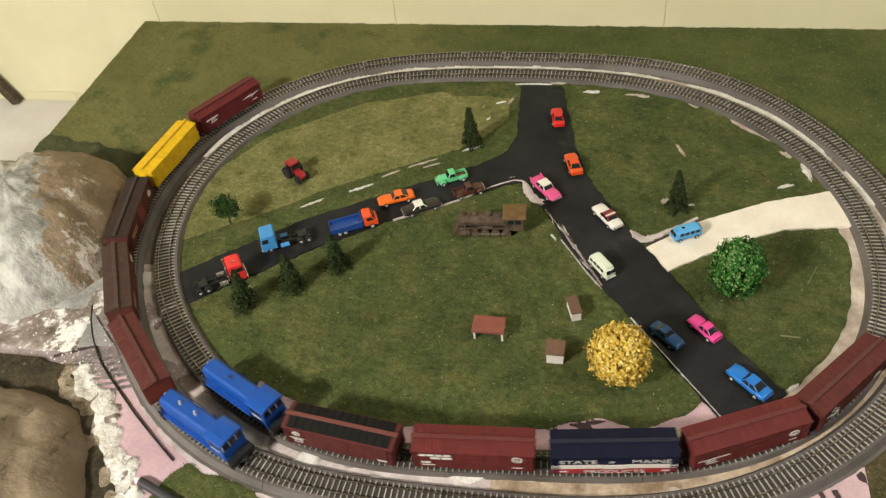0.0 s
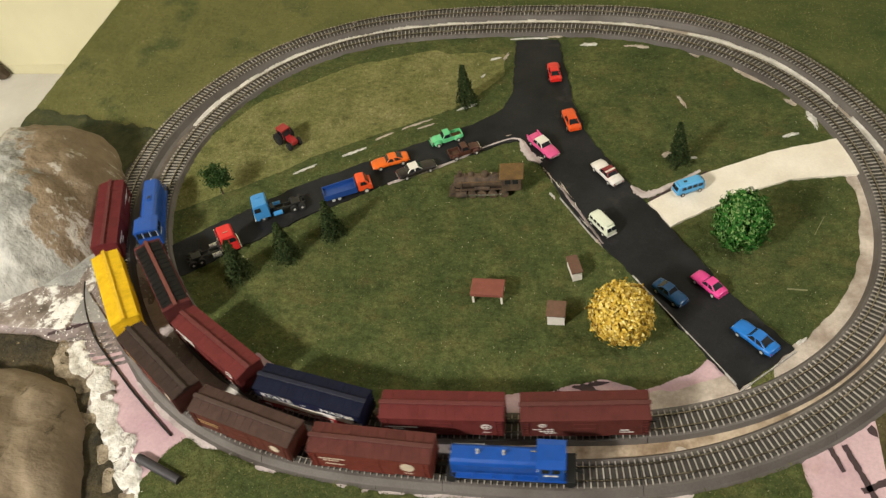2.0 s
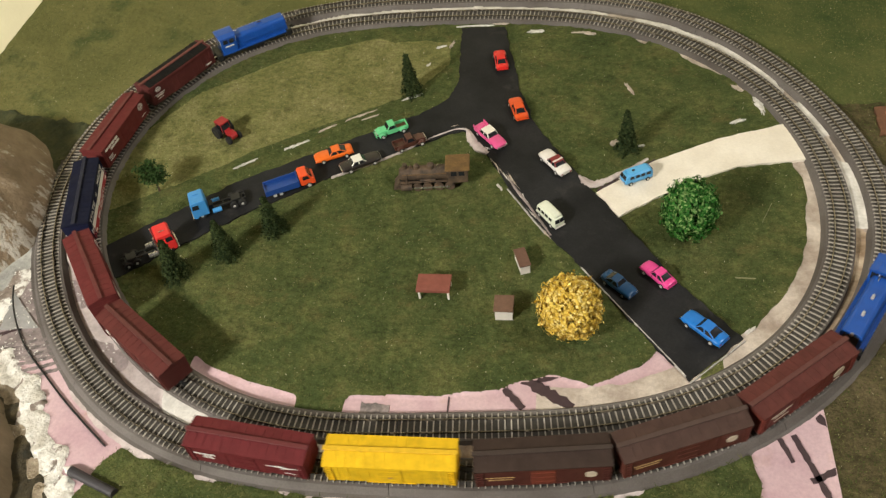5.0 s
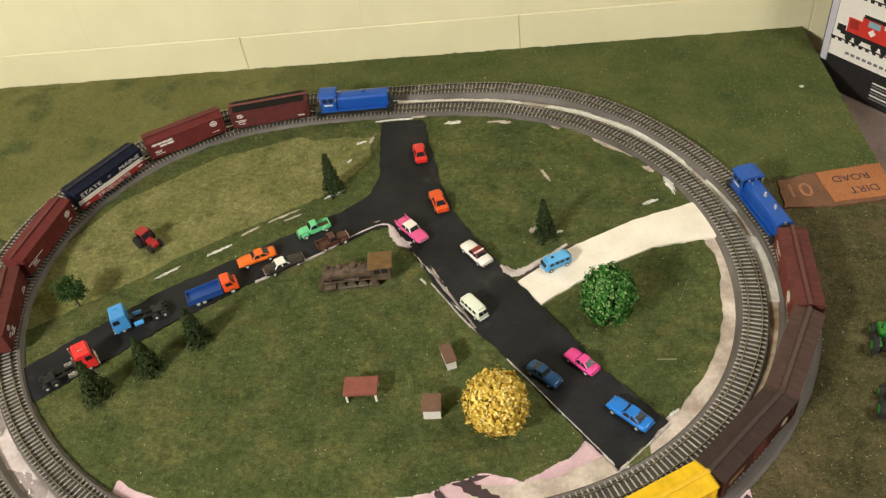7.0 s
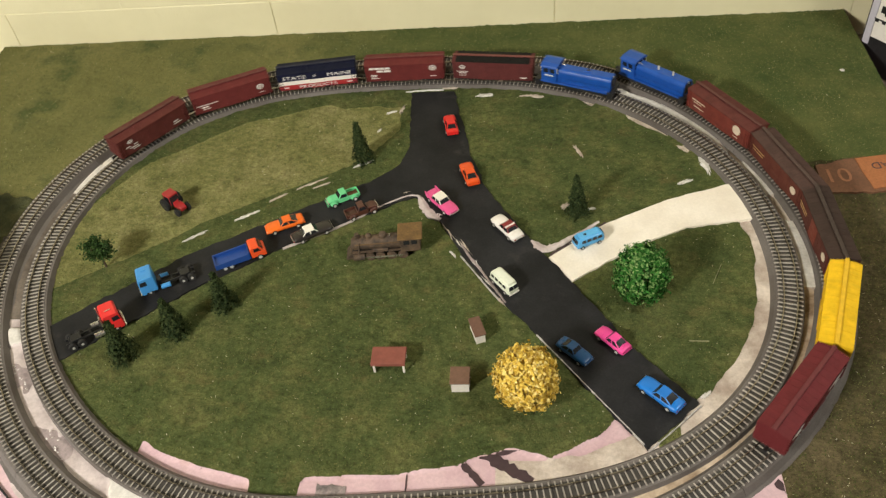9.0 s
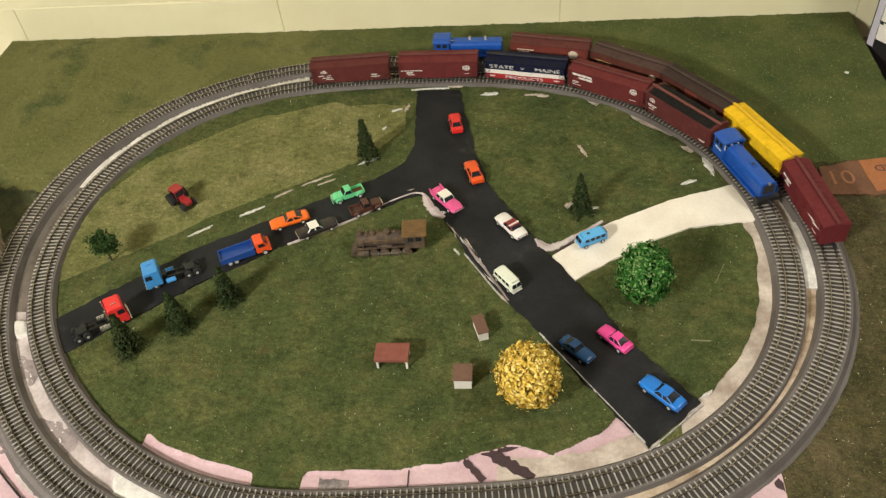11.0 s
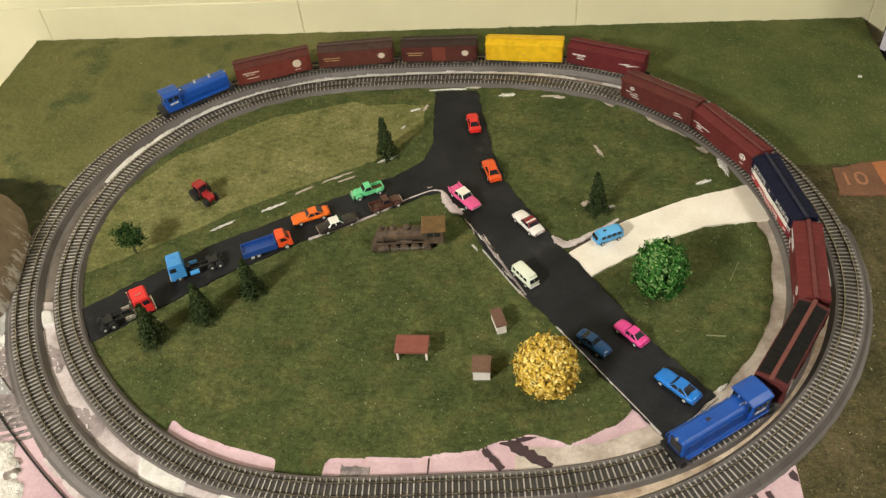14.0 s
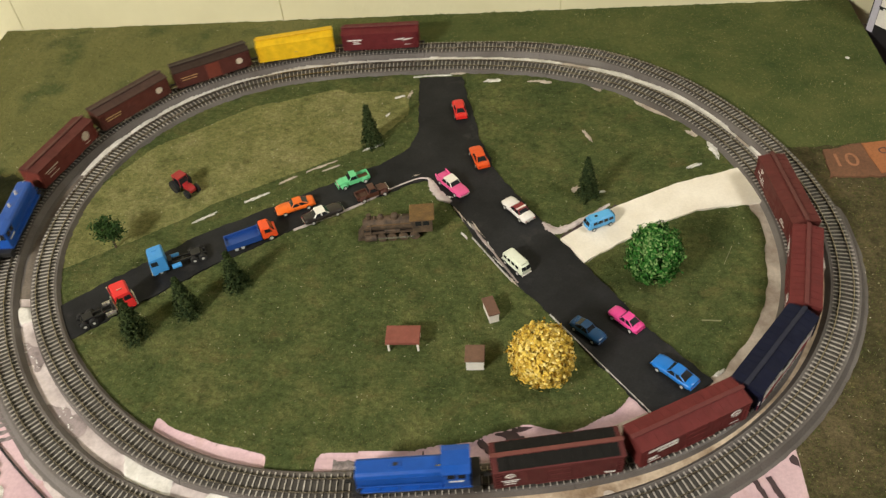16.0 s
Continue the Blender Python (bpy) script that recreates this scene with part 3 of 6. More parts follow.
def boxcar(label, body_c, roof_c=None, door_c=None, board_c=None, marks=None, group="", low=None, panel_c=None):
    car = thing("boxcar", label, "boxcar", group=group)
    paint = plastic("boxcar_paint", body_c, 0.6, 0.3, 90)
    paint.node_tree.nodes["Principled BSDF"].inputs["Specular IOR Level"].default_value = 0.25
    roof_m = plastic("boxcar_roof_paint", roof_c, 0.7, 0.35, 90) if roof_c else paint
    roof_m.node_tree.nodes["Principled BSDF"].inputs["Specular IOR Level"].default_value = 0.2
    hl, hw, z0, z1 = 0.0690, 0.0180, 0.0175, 0.0490
    bm = boxes((-hl, hl, -hw, hw, z0, z1), bevel=0.0005)
    body = part("body", bm, paint, car)
    rib = None
    for side in (-1, 1):
        for i in range(13):
            x = -hl + 0.004 + i * (2 * hl - 0.008) / 12
            if abs(x) > 0.013:
                m = pose(x, side * hw, 0)
                if rib is None:
                    rib = part("rib", boxes((-0.0004, 0.0004, -0.0003, 0.0003, z0 + 0.001, z1 - 0.001)), paint, body)
                    rib.matrix_basis = m
                else:
                    share("rib", rib, body, m)
    end_rib = None
    for e in (-1, 1):
        for i in range(6):
            m = pose(e * hl, 0, z0 + 0.004 + i * 0.0048)
            if end_rib is None:
                end_rib = part("end_rib", boxes((-0.0005, 0.0005, -hw + 0.002, hw - 0.002, -0.0008, 0.0008)), paint, body)
                end_rib.matrix_basis = m
            else:
                share("end_rib", end_rib, body, m)
    bm = bmesh.new()
    ring = [(-hw - 0.0008, z1 - 0.0008), (-hw - 0.0008, z1 + 0.0006), (0, z1 + 0.0042), (hw + 0.0008, z1 + 0.0006), (hw + 0.0008, z1 - 0.0008)]
    a = [bm.verts.new((-hl - 0.0008, y, z)) for y, z in ring]
    b = [bm.verts.new((hl + 0.0008, y, z)) for y, z in ring]
    bm.faces.new(a)
    bm.faces.new(b[::-1])
    for i in range(5):
        bm.faces.new((a[i], a[(i + 1) % 5], b[(i + 1) % 5], b[i]))
    bmesh.ops.recalc_face_normals(bm, faces=bm.faces)
    roof = part("roof", bm, roof_m, car)
    seam = None
    for i in range(14):
        x = -hl + 0.002 + i * (2 * hl - 0.004) / 13
        for sy in (-1, 1):
            m = Matrix.Translation((x, 0, z1 + 0.0042)) @ Matrix.Rotation(0 if sy > 0 else math.pi, 4, "Z") @ Matrix.Rotation(-math.atan2(0.0036, hw), 4, "X")
            if seam is None:
                seam = part("roof_seam", boxes((-0.0006, 0.0006, 0.0, hw, -0.0002, 0.00045)), roof_m, roof)
                seam.matrix_basis = m
            else:
                share("roof_seam", seam, roof, m)
    if panel_c:
        panel_m = plastic("roof_panel_paint", panel_c, 0.75, 0.35, 90)
        panel_m.node_tree.nodes["Principled BSDF"].inputs["Specular IOR Level"].default_value = 0.15
        for sy in (-1, 1):
            bm = boxes((-0.064, 0.064, 0.0028, hw - 0.0006, 0.0, 0.0009))
            for i in range(12):
                x = -0.055 + i * 0.010
                box(bm, x - 0.0016, x + 0.0016, 0.0028, hw - 0.0006, 0.0008, 0.0017)
            m = Matrix.Translation((0, 0, z1 + 0.0042)) @ Matrix.Rotation(0 if sy > 0 else math.pi, 4, "Z") @ Matrix.Rotation(-math.atan2(0.0036, hw), 4, "X")
            part("roof_panel", bm, panel_m, roof, "sooty black ribbed roof panel").matrix_basis = m
    board_m = plastic("running_board_paint", board_c or shade(roof_c or body_c, 0.88), 0.6)
    bm = bmesh.new()
    box(bm, -hl - 0.002, hl + 0.002, -0.0026, 0.0026, z1 + 0.0050, z1 + 0.0062, 0.0003, 1)
    for x in (-0.06, -0.03, 0, 0.03, 0.06):
        box(bm, x - 0.001, x + 0.001, -0.003, 0.003, z1 + 0.0036, z1 + 0.0051)
    part("running_board", bm, board_m, car)
    door_m = plastic("boxcar_door_paint", door_c, 0.55) if door_c else paint
    for side in (-1, 1):
        bm = bmesh.new()
        y = side * (hw + 0.0006)
        box(bm, -0.0125, 0.0125, min(y, y - side * 0.0012), max(y, y - side * 0.0012), z0 + 0.0012, z1 - 0.0022, 0.0003)
        for i in range(3):
            z = z0 + 0.006 + i * 0.009
            box(bm, -0.0115, 0.0115, y - 0.0004, y + 0.0004, z - 0.0004, z + 0.0004)
        part("door", bm, door_m, car)
        for za in (z1 - 0.0020, z0 + 0.0002):
            part("door_rail", boxes((-0.026, 0.026, y - 0.0004, y + 0.0004, za, za + 0.0008)), paint, car)
        for e in (-1, 1):
            bm = bmesh.new()
            x = e * (hl - 0.005)
            for i in range(6):
                box(bm, x - 0.003, x + 0.003, y - 0.0005, y + 0.0005, z0 + 0.002 + i * 0.005, z0 + 0.0026 + i * 0.005)
            for dx in (-0.003, 0.003):
                box(bm, x + dx - 0.0003, x + dx + 0.0003, y - 0.0005, y + 0.0005, z0, z1 - 0.002)
            part("ladder", bm, paint, car)
    part("underframe", boxes((-hl + 0.002, hl - 0.002, -0.006, 0.006, 0.0145, 0.0180), (-0.05, 0.05, -0.014, 0.014, 0.0165, 0.0178), (-0.012, 0.01, -0.012, -0.006, 0.012, 0.017)), M["black"], car)
    for x in (-0.050, 0.050):
        truck(car, x)
    coupler(car, hl, 1)
    coupler(car, -hl, -1)
    if low:
        for mat, za, zb in low:
            for side in (-1, 1):
                y = side * (hw + 0.0004)
                for xa, xb in ((-hl + 0.0003, -0.0128), (0.0128, hl - 0.0003)):
                    part("stripe", boxes((xa, xb, min(y, y - side * 0.0006), max(y, y - side * 0.0006), za, zb)), mat, car)
                y = side * (hw + 0.0012)
                part("door_stripe", boxes((-0.0125, 0.0125, min(y, y - side * 0.0008), max(y, y - side * 0.0008), za, zb)), mat, car)
    for side in (-1, 1):
        if marks:
            marks(car, side, paint)
    return car


W = M["letter"]
CREAM = plastic("cream_lettering", (0.66, 0.56, 0.44), 0.5)
GOLD = plastic("dull_gold_lettering", (0.45, 0.28, 0.12), 0.5)
RED_STRIPE = plastic("red_stripe_paint", (0.36, 0.020, 0.024), 0.5)


def marks_cross(car, s, p):
    disc("round_emblem", -0.052, 0.041, 0.0052, s, W, car, inner=p, squash=0.75)
    bars("small_lettering", [(-0.052, 0.0325, 0.020, 0.0012), (-0.052, 0.0295, 0.014, 0.0018), (-0.052, 0.025, 0.012, 0.001), (0.054, 0.024, 0.012, 0.001), (0.054, 0.0225, 0.010, 0.001)], s, W, car)


def marks_bold(car, s, p):
    bars("bold_lettering", [(-0.043, 0.0435, 0.038, 0.0036), (-0.036, 0.0380, 0.026, 0.0036)], s, W, car)
    bars("small_lettering", [(-0.054, 0.0300, 0.012, 0.0014), (-0.054, 0.0275, 0.010, 0.0012), (-0.052, 0.0240, 0.016, 0.001), (0.050, 0.025, 0.012, 0.001)], s, W, car)
    disc("round_emblem", 0.050, 0.041, 0.0062, s, W, car, inner=p, squash=0.85)


def marks_line(car, s, p):
    bars("long_lettering", [(-0.046, 0.0325, 0.038, 0.0014)], s, W, car)
    bars("small_lettering", [(-0.050, 0.0285, 0.012, 0.0022), (-0.048, 0.0245, 0.014, 0.0012), (0.050, 0.0255, 0.009, 0.001)], s, W, car)
    disc("round_emblem", 0.050, 0.0365, 0.0062, s, W, car, inner=p, squash=0.8)


def marks_plain(car, s, p):
    disc("round_emblem", -0.046, 0.040, 0.0045, s, W, car, inner=p, squash=0.7)
    bars("small_lettering", [(-0.052, 0.0325, 0.010, 0.0012), (-0.038, 0.0325, 0.008, 0.0012), (-0.042, 0.0285, 0.016, 0.0014), (-0.038, 0.025, 0.014, 0.001), (0.042, 0.029, 0.010, 0.0018), (0.044, 0.025, 0.016, 0.0014)], s, W, car)


def marks_disc(car, s, p):
    disc("pale_disc", 0.043, 0.0365, 0.0078, s, CREAM, car)
    bars("small_lettering", [(-0.042, 0.0385, 0.030, 0.0018), (-0.044, 0.0345, 0.018, 0.0014), (-0.040, 0.0275, 0.022, 0.0014), (0.043, 0.0245, 0.010, 0.0014)], s, CREAM, car)


def marks_gold(car, s, p):
    disc("pale_disc", 0.048, 0.034, 0.0062, s, CREAM, car, squash=0.9)
    bars("small_lettering", [(-0.044, 0.0360, 0.030, 0.0016), (-0.044, 0.0315, 0.026, 0.0016)], s, GOLD, car)


def marks_zigzag(car, s, p):
    bars("small_lettering", [(-0.046, 0.0380, 0.026, 0.0026), (-0.044, 0.0345, 0.010, 0.0014), (-0.043, 0.0310, 0.014, 0.0018), (0.05, 0.0255, 0.012, 0.001)], s, W, car)
    bm = bmesh.new()
    pts = [(0.024, 0.036), (0.046, 0.0395), (0.042, 0.0365), (0.064, 0.0385), (0.040, 0.0325), (0.044, 0.0355)]
    lo = [bm.verts.new((x, z, 0.0)) for x, z in pts]
    hi = [bm.verts.new((x, z, 0.0003)) for x, z in pts]
    bm.faces.new(hi)
    for i in range(6):
        bm.faces.new((lo[i], lo[(i + 1) % 6], hi[(i + 1) % 6], hi[i]))
    part("arrow_emblem", bm, W, car).matrix_basis = on_side(s, 0, 0)


def marks_none(car, s, p):
    bars("door_mark", [(0.0, 0.0300, 0.005, 0.0012)], s, GOLD, car, 0.0192)


def marks_maine(car, s, p):
    wide = Matrix.Diagonal((1.62, 1.0, 1.0, 1.0))
    words("lettering", "STATE", 0.0092, on_side(s, -0.0400, 0.0405, 0.0186) @ wide, W, car, "white lettering on dark blue")
    words("lettering", "OF", 0.0052, on_side(s, -0.0035, 0.0412, 0.0196), W, car)
    words("lettering", "MAINE", 0.0092, on_side(s, 0.0400, 0.0405, 0.0186) @ wide, W, car)
    words("lettering", "PRODUCTS", 0.0080, on_side(s, 0.0, 0.0222, 0.0196) @ wide, W, car, "pale lettering on red")
    bars("small_lettering", [(-0.056, 0.0222, 0.010, 0.002), (0.056, 0.0222, 0.010, 0.002)], s, W, car)


def switcher(label, cab_end, group):
    """A blue switcher; cab_end: +1 when the cab leads."""
    loco = thing("locomotive", label, "locomotive", group=group)
    paint = plastic("locomotive_blue_paint", BLUE, 0.38, 0.2, 90)
    c = cab_end
    span = lambda a, b: (min(a * c, b * c), max(a * c, b * c))
    part("walkway", boxes((-0.068, 0.068, -0.0172, 0.0172, 0.0198, 0.0225), bevel=0.0004), paint, loco)
    part("sill", boxes((-0.064, 0.064, -0.0160, 0.0160, 0.0155, 0.0200), bevel=0.0004), M["black"], loco)
    hood = prism([(-0.0122, 0.0222), (-0.0122, 0.0405), (-0.0108, 0.0440), (-0.0075, 0.0462), (0.0075, 0.0462), (0.0108, 0.0440), (0.0122, 0.0405), (0.0122, 0.0222)], 0.0468, 0.0008)
    hood.transform(Matrix.Translation((-0.0165 * c, 0, 0)) @ Matrix.Rotation(math.pi / 2, 4, "Z"))
    part("hood", hood, paint, loco)
    for s in (-1, 1):
        for i in range(4):
            x0, x1 = span(-0.056 + i * 0.020, -0.040 + i * 0.020)
            part("hood_door", boxes((x0, x1, s * 0.0122 - 0.0003, s * 0.0122 + 0.0003, 0.0245, 0.0400), bevel=0.0002), paint, loco)
    for e in (-1, 1):
        part("end_platform", boxes((min(e * 0.0590, e * 0.0690), max(e * 0.0590, e * 0.0690), -0.0174, 0.0174, 0.0150, 0.0232), bevel=0.0004), M["black"], loco)
    x0, x1 = span(-0.0642, -0.0625)
    part("radiator_grille", boxes((x0, x1, -0.0085, 0.0085, 0.0265, 0.0425)), M["soot"], loco)
    cab = part("cab", boxes((*span(0.030, 0.0575), -0.0165, 0.0165, 0.0222, 0.0505), bevel=0.0008), paint, loco)
    bm = bmesh.new()
    x0, x1 = span(0.0285, 0.0590)
    ring = [(-0.0178, 0.0500), (-0.0165, 0.0515), (-0.009, 0.0540), (0.009, 0.0540), (0.0165, 0.0515), (0.0178, 0.0500)]
    a = [bm.verts.new((x0, y, z)) for y, z in ring]
    b = [bm.verts.new((x1, y, z)) for y, z in ring]
    bm.faces.new(a)
    bm.faces.new(b[::-1])
    for i in range(6):
        bm.faces.new((a[i], a[(i + 1) % 6], b[(i + 1) % 6], b[i]))
    bmesh.ops.recalc_face_normals(bm, faces=bm.faces)
    part("cab_roof", bm, paint, loco)
    for s in (-1, 1):
        y = s * 0.0167
        for xa, xb in ((0.034, 0.042), (0.045, 0.053)):
            x0, x1 = span(xa, xb)
            part("window", boxes((x0, x1, y - 0.0003, y + 0.0003, 0.0395, 0.0468)), M["window"], cab)
        bars("number_lettering", [(0.0435 * c * (1 if s < 0 else -1), 0.0345, 0.016, 0.0026)], s, W, loco, 0.0169)
        bars("road_lettering", [(-0.004 * c * (1 if s < 0 else -1), 0.0380, 0.016, 0.0018), (-0.036 * c * (1 if s < 0 else -1), 0.0330, 0.022, 0.0022), (-0.036 * c * (1 if s < 0 else -1), 0.0300, 0.022, 0.0014)], s, W, loco, 0.0117)
        bm = bmesh.new()
        bmesh.ops.create_cone(bm, cap_ends=True, segments=18, radius1=0.0048, radius2=0.0048, depth=0.0005)
        o = part("wheel_emblem", bm, W, loco)
        o.matrix_basis = on_side(s, -0.048 * c * (1 if s < 0 else -1), 0.0335, 0.0117)
        bm = bmesh.new()
        for x in (-0.062, -0.04, -0.018, 0.004, 0.026):
            cyl(bm, (x * c, s * 0.0166, 0.0225), (x * c, s * 0.0166, 0.0325), 0.0004, n=6)
        cyl(bm, (-0.062 * c, s * 0.0166, 0.0325), (0.028 * c, s * 0.0166, 0.0325), 0.0004, n=6)
        part("handrail", bm, paint, loco)
        for xa in (0.060, -0.0675):
            part("step", boxes((xa, xa + 0.0075, s * 0.0165 - 0.0012, s * 0.0165 + 0.0012, 0.0115, 0.0200)), M["black"], loco)
    for e in (0.0578, 0.0297):
        for y in (-0.0105, -0.0002, 0.0101):
            x0, x1 = span(e - 0.0004, e + 0.0004)
            part("window", boxes((x0, x1, y - 0.0036, y + 0.0040, 0.0385, 0.0485)), M["window"], cab, "end window of the cab")
            part("window_post", boxes((x0, x1 + 0.0002, y - 0.0048, y - 0.0040, 0.0390, 0.0485)), W, cab, "white window post")
    if c > 0:
        for x in (-0.034, -0.006):
            part("exhaust_stack", rod((x * c, 0, 0.0450), (x * c, 0, 0.0525), 0.0019, 0.0015, 12), M["hub"], loco)
    else:
        part("roof_hatch", boxes((*span(-0.026, -0.014), -0.0035, 0.0035, 0.0455, 0.0476), bevel=0.0006), paint, loco)
        part("exhaust_stack", boxes((*span(-0.0225, -0.0175), -0.0020, 0.0020, 0.0470, 0.0484), bevel=0.0003), M["soot"], loco)
    part("headlight", rod((-0.0645 * c, 0, 0.0440), (-0.0620 * c, 0, 0.0440), 0.0022, n=14), M["chrome"], loco)
    part("horn", rod((0.022 * c, 0.004, 0.0468), (0.030 * c, 0.004, 0.0468), 0.0006, 0.0013, 10), M["chrome"], loco)
    part("fuel_tank", boxes((-0.017, 0.017, -0.014, 0.014, 0.0105, 0.0175), bevel=0.0015), M["black"], loco)
    for x in (-0.040, 0.040):
        truck(loco, x)
    coupler(loco, 0.068, 1)
    coupler(loco, -0.068, -1)
    return loco


INNER_TRAIN = [
    switcher("glossy blue switcher locomotive hauling the inner train", -1, "inner train"),
    boxcar("maroon boxcar with black roof panels and a round emblem", (0.115, 0.029, 0.028), None, None, (0.16, 0.045, 0.036), marks_cross, "inner train", panel_c=(0.013, 0.012, 0.011)),
    boxcar("red-brown boxcar with bold white lettering bars", (0.140, 0.026, 0.025), None, None, None, marks_bold, "inner train"),
    boxcar("dark blue, white and red boxcar with lettering", (0.006, 0.008, 0.034), (0.006, 0.008, 0.026), None, (0.007, 0.009, 0.028), marks_maine, "inner train", [(M["whitep"], 0.0270, 0.0345), (RED_STRIPE, 0.0177, 0.0270)]),
    boxcar("red boxcar with a thin white line and round emblem", (0.140, 0.027, 0.026), None, None, None, marks_line, "inner train"),
    boxcar("brown-red boxcar with faint small markings", (0.115, 0.029, 0.025), None, None, None, marks_plain, "inner train"),
]
OUTER_TRAIN = [
    switcher("glossy blue switcher locomotive leading the outer train cab first", 1, "outer train"),
    boxcar("brick-red boxcar with a pale disc emblem", (0.165, 0.036, 0.026), (0.115, 0.034, 0.028), None, None, marks_disc, "outer train"),
    boxcar("dull brown boxcar with a weathered grey-brown roof", (0.110, 0.032, 0.022), (0.078, 0.044, 0.036), None, None, marks_gold, "outer train"),
    boxcar("dark brown boxcar with a sooty roof and red door", (0.090, 0.026, 0.020), (0.048, 0.030, 0.024), (0.17, 0.035, 0.02), None, marks_gold, "outer train"),
    boxcar("bright yellow boxcar with plain sides", (0.80, 0.50, 0.016), None, None, (0.74, 0.45, 0.014), marks_none, "outer train"),
    boxcar("dark red boxcar with a white arrow emblem", (0.135, 0.021, 0.024), None, None, None, marks_zigzag, "outer train"),
]

# ---- vehicles on the roads ----


def plate(name, pts, out, mat, parent, push=0.0003, label=""):
    """A thin pane on four corners, facing out."""
    p = [Vector(v) for v in pts]
    if (p[1] - p[0]).cross(p[-1] - p[0]).dot(Vector(out)) < 0:
        p.reverse()
    return part(name, panel(p, push), mat, parent, label)


def shrink(quad, k=0.14, lift=0.0):
    c = sum((Vector(q) for q in quad), Vector()) / len(quad)
    return [Vector(q).lerp(c, k) for q in quad]


def wheels(parent, xs, y, r, w, hub=True):
    for x in xs:
        for s in (-1, 1):
            t = part("wheel", rod((x, s * y - w / 2, r), (x, s * y + w / 2, r), r, n=18), M["tyre"], parent)
            if hub:
                part("hub", rod((x, s * (y + w / 2) - s * 0.0004, r), (x, s * (y + w / 2) + s * 0.0004, r), r * 0.58, n=14), M["hub"], t)


def cabin(parent, x0, x1, t0, t1, z0, z1, w0, w1, roof_m, body_m, split=2):
    """A greenhouse: pillars and roof in paint, dark panes in its four sides. Rear to front."""
    bm = bmesh.new()
    lo = [bm.verts.new(v) for v in ((x0, -w0, z0), (x1, -w0, z0), (x1, w0, z0), (x0, w0, z0))]
    hi = [bm.verts.new(v) for v in ((t0, -w1, z1), (t1, -w1, z1), (t1, w1, z1), (t0, w1, z1))]
    for i in range(4):
        bm.faces.new((lo[i], lo[(i + 1) % 4], hi[(i + 1) % 4], hi[i]))
    bm.faces.new(hi)
    bm.faces.new(lo[::-1])
    bmesh.ops.bevel(bm, geom=list(bm.edges), offset=0.0012, segments=3, affect="EDGES", profile=0.5)
    for f in bm.faces:
        f.smooth = f.calc_area() < 2e-5
    c = part("cabin", bm, body_m, parent)
    d = 0.0012
    bm = boxes((t0 - d * 0.4, t1 + d * 0.4, -w1 - 0.0002, w1 + 0.0002, z1 - 0.0006, z1 + 0.0006), bevel=0.0005)
    part("roof", bm, roof_m, parent)
    plate("windscreen", shrink([(x1, -w0, z0), (x1, w0, z0), (t1, w1, z1), (t1, -w1, z1)], 0.17), (1, 0, 0.5), M["window"], c, 0.0004)
    plate("rear_window", shrink([(x0, -w0, z0), (x0, w0, z0), (t0, w1, z1), (t0, -w1, z1)], 0.2), (-1, 0, 0.5), M["window"], c, 0.0004)
    for s in (-1, 1):
        for k in range(split):
            f0, f1 = k / split, (k + 1) / split
            a = Vector((x0, s * w0, z0)).lerp(Vector((x1, s * w0, z0)), f0)
            b = Vector((x0, s * w0, z0)).lerp(Vector((x1, s * w0, z0)), f1)
            e = Vector((t0, s * w1, z1)).lerp(Vector((t1, s * w1, z1)), f1)
            f = Vector((t0, s * w1, z1)).lerp(Vector((t1, s * w1, z1)), f0)
            plate("side_window", shrink([a, b, e, f], 0.2), (0, s, 0.2), M["window"], c, 0.0004)
    return c


def loft(rows, crown=0.0007):
    """A smooth shell through stations of (x, half-width, sill height, shoulder height)."""
    bm = bmesh.new()
    rings = []
    for x, w, lo, hi in rows:
        h = hi - lo
        half = [(0.84, lo), (0.97, lo + 0.18 * h), (1.0, lo + 0.48 * h), (0.96, lo + 0.78 * h), (0.84, lo + 0.96 * h), (0.5, hi + 0.7 * crown)]
        ring = [(-k * w, z) for k, z in half] + [(0.0, hi + crown)] + [(k * w, z) for k, z in half[::-1]]
        rings.append([bm.verts.new((x, y, z)) for y, z in ring])
    n = len(rings[0])
    for a, b in zip(rings, rings[1:]):
        for i in range(n):
            bm.faces.new((a[i], a[(i + 1) % n], b[(i + 1) % n], b[i]))
    bm.faces.new(rings[0])
    bm.faces.new(rings[-1])
    bmesh.ops.recalc_face_normals(bm, faces=bm.faces)
    for f in bm.faces:
        f.smooth = len(f.verts) == 4
    return bm


